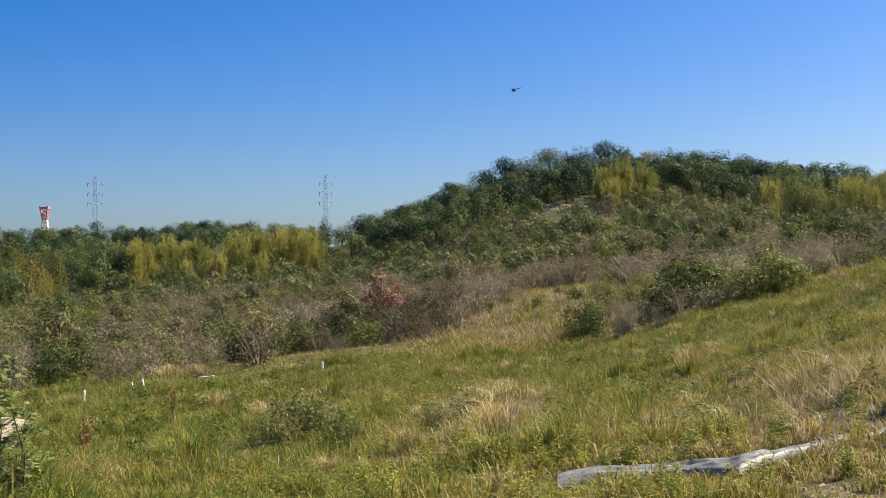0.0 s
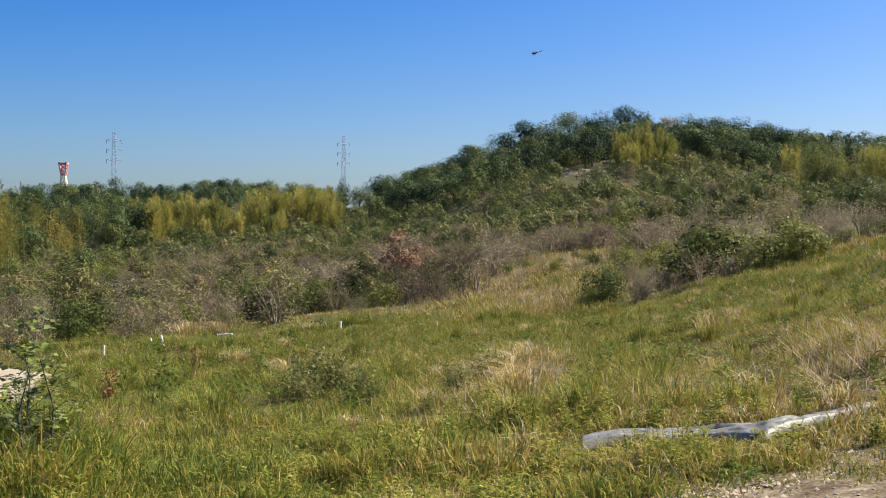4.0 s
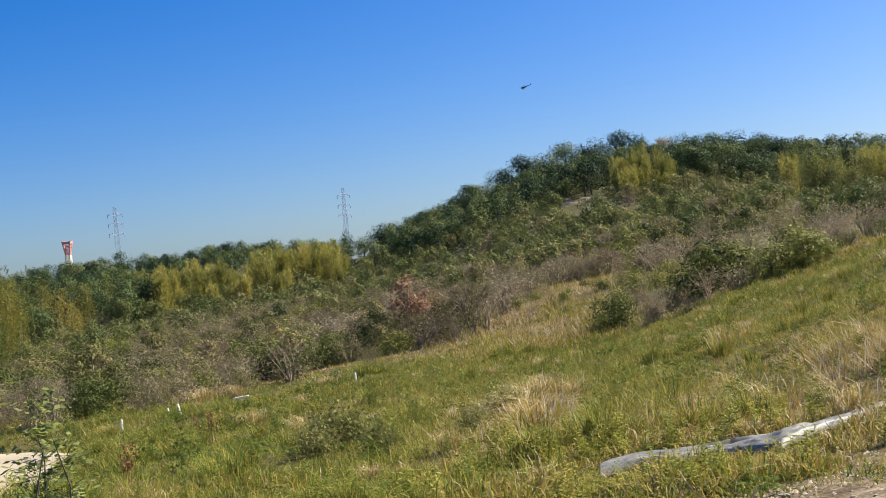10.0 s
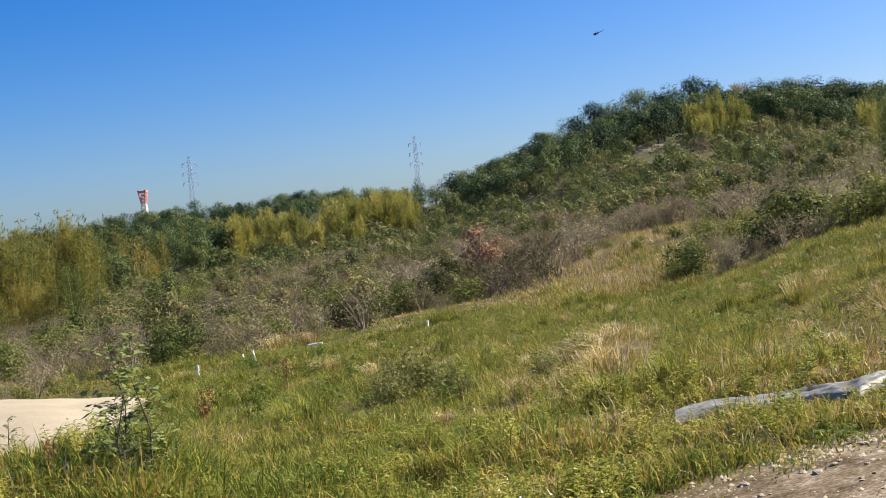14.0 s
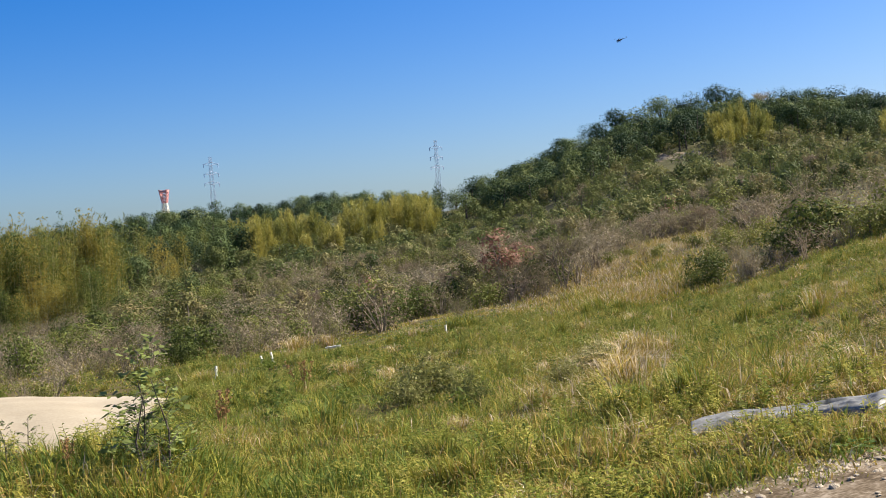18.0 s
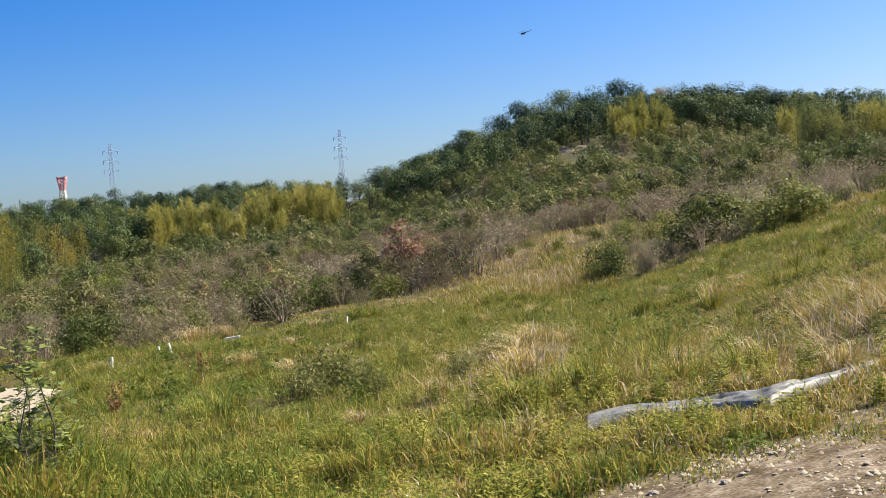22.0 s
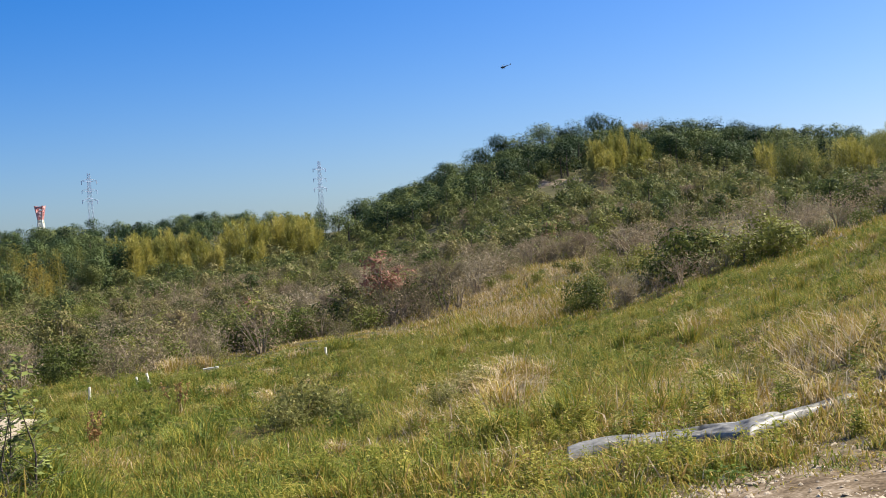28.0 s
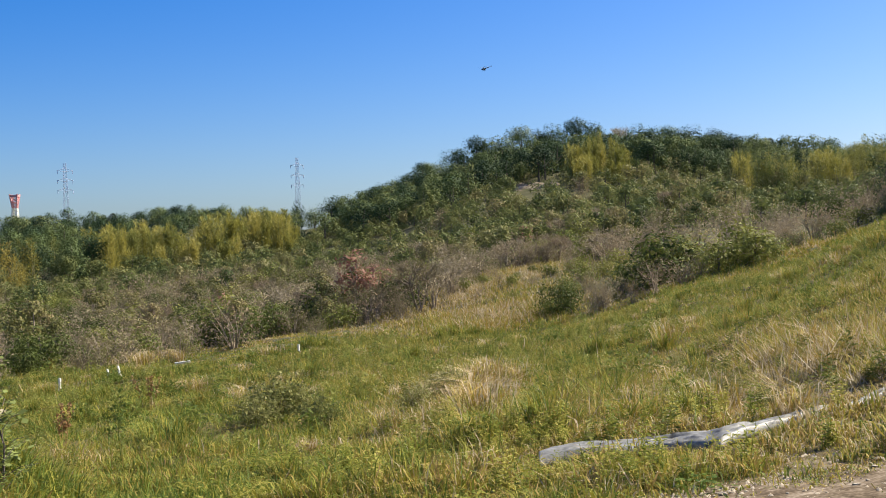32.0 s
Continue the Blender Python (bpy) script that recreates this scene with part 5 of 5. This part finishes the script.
def plastic_sheet():
    """A narrow crumpled strip lying along the meadow's edge."""
    n, m = 190, 13
    r = np.random.default_rng(191)
    v = []
    for i in range(n):
        u = i / (n - 1)
        sway = 0.04 * math.sin(u * 7 + 1) + 0.03 * math.sin(u * 19)
        wide = np.interp(u, (0, 0.05, 0.3, 0.42, 0.52, 0.6, 0.68, 0.8, 0.88, 1), (0.3, 0.31, 0.28, 0.32, 0.5, 0.34, 0.22, 0.16, 0.22, 0.15))
        az = 3.7 + 18.8 * u
        mid = float(np.interp(az, SHEET_AZ, SHEET_D))
        for j in range(m):
            q = j / (m - 1) - 0.5
            x, y = (float(v) for v in laid(az, mid + (q * wide + sway) * FOLD))
            crease = noise.noise(Vector((u * 7, q * 7, 0.5))) * 0.05 + 0.06 * abs(noise.noise(Vector((u * 5, q * 6, 9)))) * (0.35 < u < 0.62) + abs(noise.noise(Vector((u * 14, q * 8, 4)))) * 0.06 + 0.05 * abs(noise.noise(Vector((u * 8, 7, 4)))) * (u > 0.4)
            v.append((x, y, float(ground_z(x, y)) + 0.075 - 0.07 * step(-0.3, -0.5, q) + 0.02 * (q + 0.5) + crease * np.interp(u, (0.3, 0.45, 0.6, 0.66), (0.25, 0.4, 0.4, 0.2))))
    i, j = np.meshgrid(np.arange(n - 1), np.arange(m - 1), indexing="ij")
    f = np.stack([i * m + j, (i + 1) * m + j, (i + 1) * m + j + 1, i * m + j + 1], -1).reshape(-1, 4)
    ob = new("plastic_sheet", mesh_of("plastic_sheet", v, [f], [M_FOIL]))
    mod = ob.modifiers.new("thickness", "SOLIDIFY")
    mod.thickness = 0.006
    tagged(ob, "crumpled silver-grey plastic sheet lying along the grass edge", "plastic sheet")


plastic_sheet()


def flat_thing(name, corners, thick, mat, label, category, grid=10, wave=0.0, lift=0.05, ragged=0.0):
    """A slab over four plan corners that follows the ground below it."""
    c = [Vector(p) for p in corners]
    v = []
    for i in range(grid + 1):
        for j in range(grid + 1):
            u, w = i / grid, j / grid
            p = c[0] * (1 - u) * (1 - w) + c[1] * u * (1 - w) + c[2] * u * w + c[3] * (1 - u) * w
            p.x += ragged * noise.noise(Vector((u * 9, w * 9, 5)))
            p.y += ragged * noise.noise(Vector((u * 9, w * 9, 8)))
            v.append((p.x, p.y, float(ground_z(p.x, p.y)) + lift + wave * noise.noise(Vector((u * 3, w * 3, 1)))))
    g = grid + 1
    f = [(i * g + j, (i + 1) * g + j, (i + 1) * g + j + 1, i * g + j + 1) for i in range(grid) for j in range(grid)]
    ob = new(name, mesh_of(name, v, [f], [mat]))
    mod = ob.modifiers.new("thickness", "SOLIDIFY")
    mod.thickness = thick
    return tagged(ob, label, category)


flat_thing("rubber_sheet", (at(24.5, 7.9), at(40, 5.9), at(40, 11.6), at(24.0, 8.2)), 0.006, M_BLACK, "black rubber sheet spread at the gravel's edge", "rubber sheet", 24, 0.012, 0.02, 0.07)
flat_thing("green_panel", (at(27.4, 8.85), at(40, 8.2), at(40, 11.3), at(27.5, 9.05)), 0.012, M_GREEN, "worn green painted panel lying on the rubber sheet", "panel", 24, 0.0, 0.045, 0.03)


# ---- far masts and the helicopter ----
# the pylons' distance haze is put into the steel's pale blue-grey colour
M_STEEL = surface("haze_tinted_steel", [(0.3, (0.36, 0.42, 0.55)), (0.7, (0.42, 0.48, 0.60))], 0.2, 0.8, 0.0, 0)
M_REDMAST = surface("red_mast_paint", [(0.3, (0.66, 0.28, 0.25)), (0.7, (0.72, 0.34, 0.30))], 0.2, 0.7, 0, 0)


def lattice(h, base, top, bays, thick, taper=1.0):
    """Four legs with cross bracing, as parts: legs and braces."""
    legs, braces = [], []
    w = lambda u: base + (top - base) * u ** taper
    for sx_, sy_ in ((-1, -1), (1, -1), (1, 1), (-1, 1)):
        legs.append(tube([(sx_ * w(u) / 2, sy_ * w(u) / 2, h * u) for u in np.linspace(0, 1, 6)], [thick] * 6, 4))
    for k in range(bays):
        u0, u1 = k / bays, (k + 1) / bays
        q = [(-1, -1), (1, -1), (1, 1), (-1, 1)]
        for i in range(4):
            p0, p1 = q[i], q[(i + 1) % 4]
            for s0, s1 in ((p0, p1), (p1, p0)):
                braces.append(tube([(s0[0] * w(u0) / 2, s0[1] * w(u0) / 2, h * u0), (s1[0] * w(u1) / 2, s1[1] * w(u1) / 2, h * u1)], [thick * 0.6] * 2, 3))
    return legs, braces


def pylon(az, d, top_el, turn):
    p = at(az, d)
    h = 1.6 + d * math.tan(radians(top_el)) - p.z
    root = new("power_pylon")
    root.matrix_world = Matrix.Translation(p) @ pose(0, 0, 0, 0, 0, turn)
    legs, braces = lattice(h, 5.0, 1.2, 12, 0.07, 0.7)
    for l in legs:
        part("leg", mesh_of("leg", l[0], [l[1]], [M_STEEL]), root)
    v, f = merge(braces)
    tagged(part("braces", mesh_of("braces", v, [f], [M_STEEL]), root), kind="stuff")
    for u in (0.72, 0.82, 0.92):
        for sd in (-1, 1):
            z = h * u
            v, f = merge([tube([(0, 0, z + 1.2), (sd * 4.6, 0, z)], [0.14, 0.08], 4), tube([(0, 0, z - 0.6), (sd * 4.6, 0, z)], [0.14, 0.08], 4)])
            arm = part("cross_arm", mesh_of("cross_arm", v, [f], [M_STEEL]), root)
            v, f = tube([(sd * 4.4, 0, z), (sd * 4.4, 0, z - 2.0)], [0.2, 0.2], 5)
            part("insulator", mesh_of("insulator", v, [f], [M_STEEL]), arm)
    tagged(root, "tall grey lattice power pylon behind the ridge", "pylon", "power pylons")


pylon(-21.95, 600, 5.6, 35)
pylon(-9.35, 640, 5.6, 35)


def radio_mast(az, d, top_el):
    p = at(az, d)
    h = 1.6 + d * math.tan(radians(top_el)) - p.z
    root = new("radio_mast")
    root.matrix_world = Matrix.Translation(p)
    for k in range(7):
        z0, z1 = h * (0.3 + 0.1 * k), h * (0.4 + 0.1 * k)
        w0, w1 = (6 - 0.7 * k, 5.3 - 0.7 * k) if k < 5 else (2.5 + 1.2 * (k - 5), 3.7 + 1.2 * (k - 5))
        legs, braces = lattice(z1 - z0, w0, w1, 2, 0.4)
        v, f = merge(legs + braces)
        me = mesh_of("section", v + np.array([0, 0, z0]), [f], [M_REDMAST if k > 4 else M_WHITE])
        tagged(part("section", me, root, "red painted section" if k > 4 else "white painted section"), kind="stuff")
    legs, braces = lattice(h * 0.3, 9, 6, 3, 0.4)
    v, f = merge(legs + braces)
    tagged(part("base_section", mesh_of("base_section", v, [f], [M_WHITE]), root), kind="stuff")
    for u, rad in ((0.96, 3.0),):
        v, f = tube([(0, 0, h * u), (0, 0, h * u + 1.2)], [rad, rad], 14)
        part("platform", mesh_of("platform", v, [f], [M_REDMAST]), root)
    tagged(root, "red and white lattice radio mast behind the ridge", "mast")


radio_mast(-24.6, 640, 3.95)

M_HULL = surface("helicopter_hull", [(0.3, (0.03, 0.035, 0.045)), (0.7, (0.07, 0.075, 0.085))], 1, 0.4, 0, 0)


def helicopter():
    p = EYE + 1400 * aim(1.0, 7.6)
    root = new("helicopter")
    root.matrix_world = Matrix.Translation(p) @ pose(0, 0, 0, 0, 10, 186)
    bm = bmesh.new()
    bmesh.ops.create_uvsphere(bm, u_segments=18, v_segments=12, radius=1)
    for v in bm.verts:
        k = 1 - 0.45 * max(-v.co.x, 0)
        v.co = Vector((v.co.x * 2.7, v.co.y * 0.95 * k, v.co.z * 1.05 * k))
    me = bpy.data.meshes.new("cabin")
    bm.to_mesh(me)
    bm.free()
    me.materials.append(M_HULL)
    part("cabin", me, root)
    v, f = tube([(-1.6, 0, 0.4), (-5, 0, 0.75), (-8, 0, 1.0)], [0.55, 0.3, 0.16], 8)
    boom = part("tail_boom", mesh_of("tail_boom", v, [f], [M_HULL]), root)
    v, f = tube([(-7.6, 0, 0.9), (-8.3, 0, 2.3)], [0.35, 0.12], 6)
    part("tail_fin", mesh_of("tail_fin", v, [f], [M_HULL]), boom)
    for a in (20, 80, 140):
        v, f = tube([(-8.2, 0.2, 1.4), (-8.2 + 0.9 * math.cos(radians(a * 2)), 0.2, 1.4 + 0.9 * math.sin(radians(a * 2)))], [0.07, 0.05], 4)
        part("tail_rotor_blade", mesh_of("tail_rotor_blade", v, [f], [M_HULL]), boom)
    v, f = tube([(0, 0, 0.9), (0, 0, 1.9)], [0.3, 0.15], 8)
    mast_ = part("rotor_mast", mesh_of("rotor_mast", v, [f], [M_HULL]), root)
    for a in (15, 105, 195, 285):
        c, s = math.cos(radians(a)), math.sin(radians(a))
        v = [(c * q - s * w, s * q + c * w, 1.85 + z) for q, w, z in ((0.2, -0.14, 0), (5.4, -0.14, 0.12), (5.4, 0.14, 0.12), (0.2, 0.14, 0), (0.2, -0.14, 0.06), (5.4, -0.14, 0.18), (5.4, 0.14, 0.18), (0.2, 0.14, 0.06))]
        f = [(0, 3, 2, 1), (4, 5, 6, 7), (0, 1, 5, 4), (1, 2, 6, 5), (2, 3, 7, 6), (3, 0, 4, 7)]
        part("rotor_blade", mesh_of("rotor_blade", v, [f], [M_HULL]), mast_)
    for sd in (-1, 1):
        v, f = tube([(-1.6, sd * 1.0, -1.6), (1.6, sd * 1.0, -1.6), (2.1, sd * 1.0, -1.35)], [0.08] * 3, 6)
        skid = part("skid", mesh_of("skid", v, [f], [M_HULL]), root)
        for q in (-0.9, 0.9):
            v, f = tube([(q, sd * 0.5, -0.8), (q, sd * 1.0, -1.6)], [0.06] * 2, 5)
            part("skid_strut", mesh_of("skid_strut", v, [f], [M_HULL]), skid)
    tagged(root, "small dark helicopter flying above the hill", "helicopter")


helicopter()
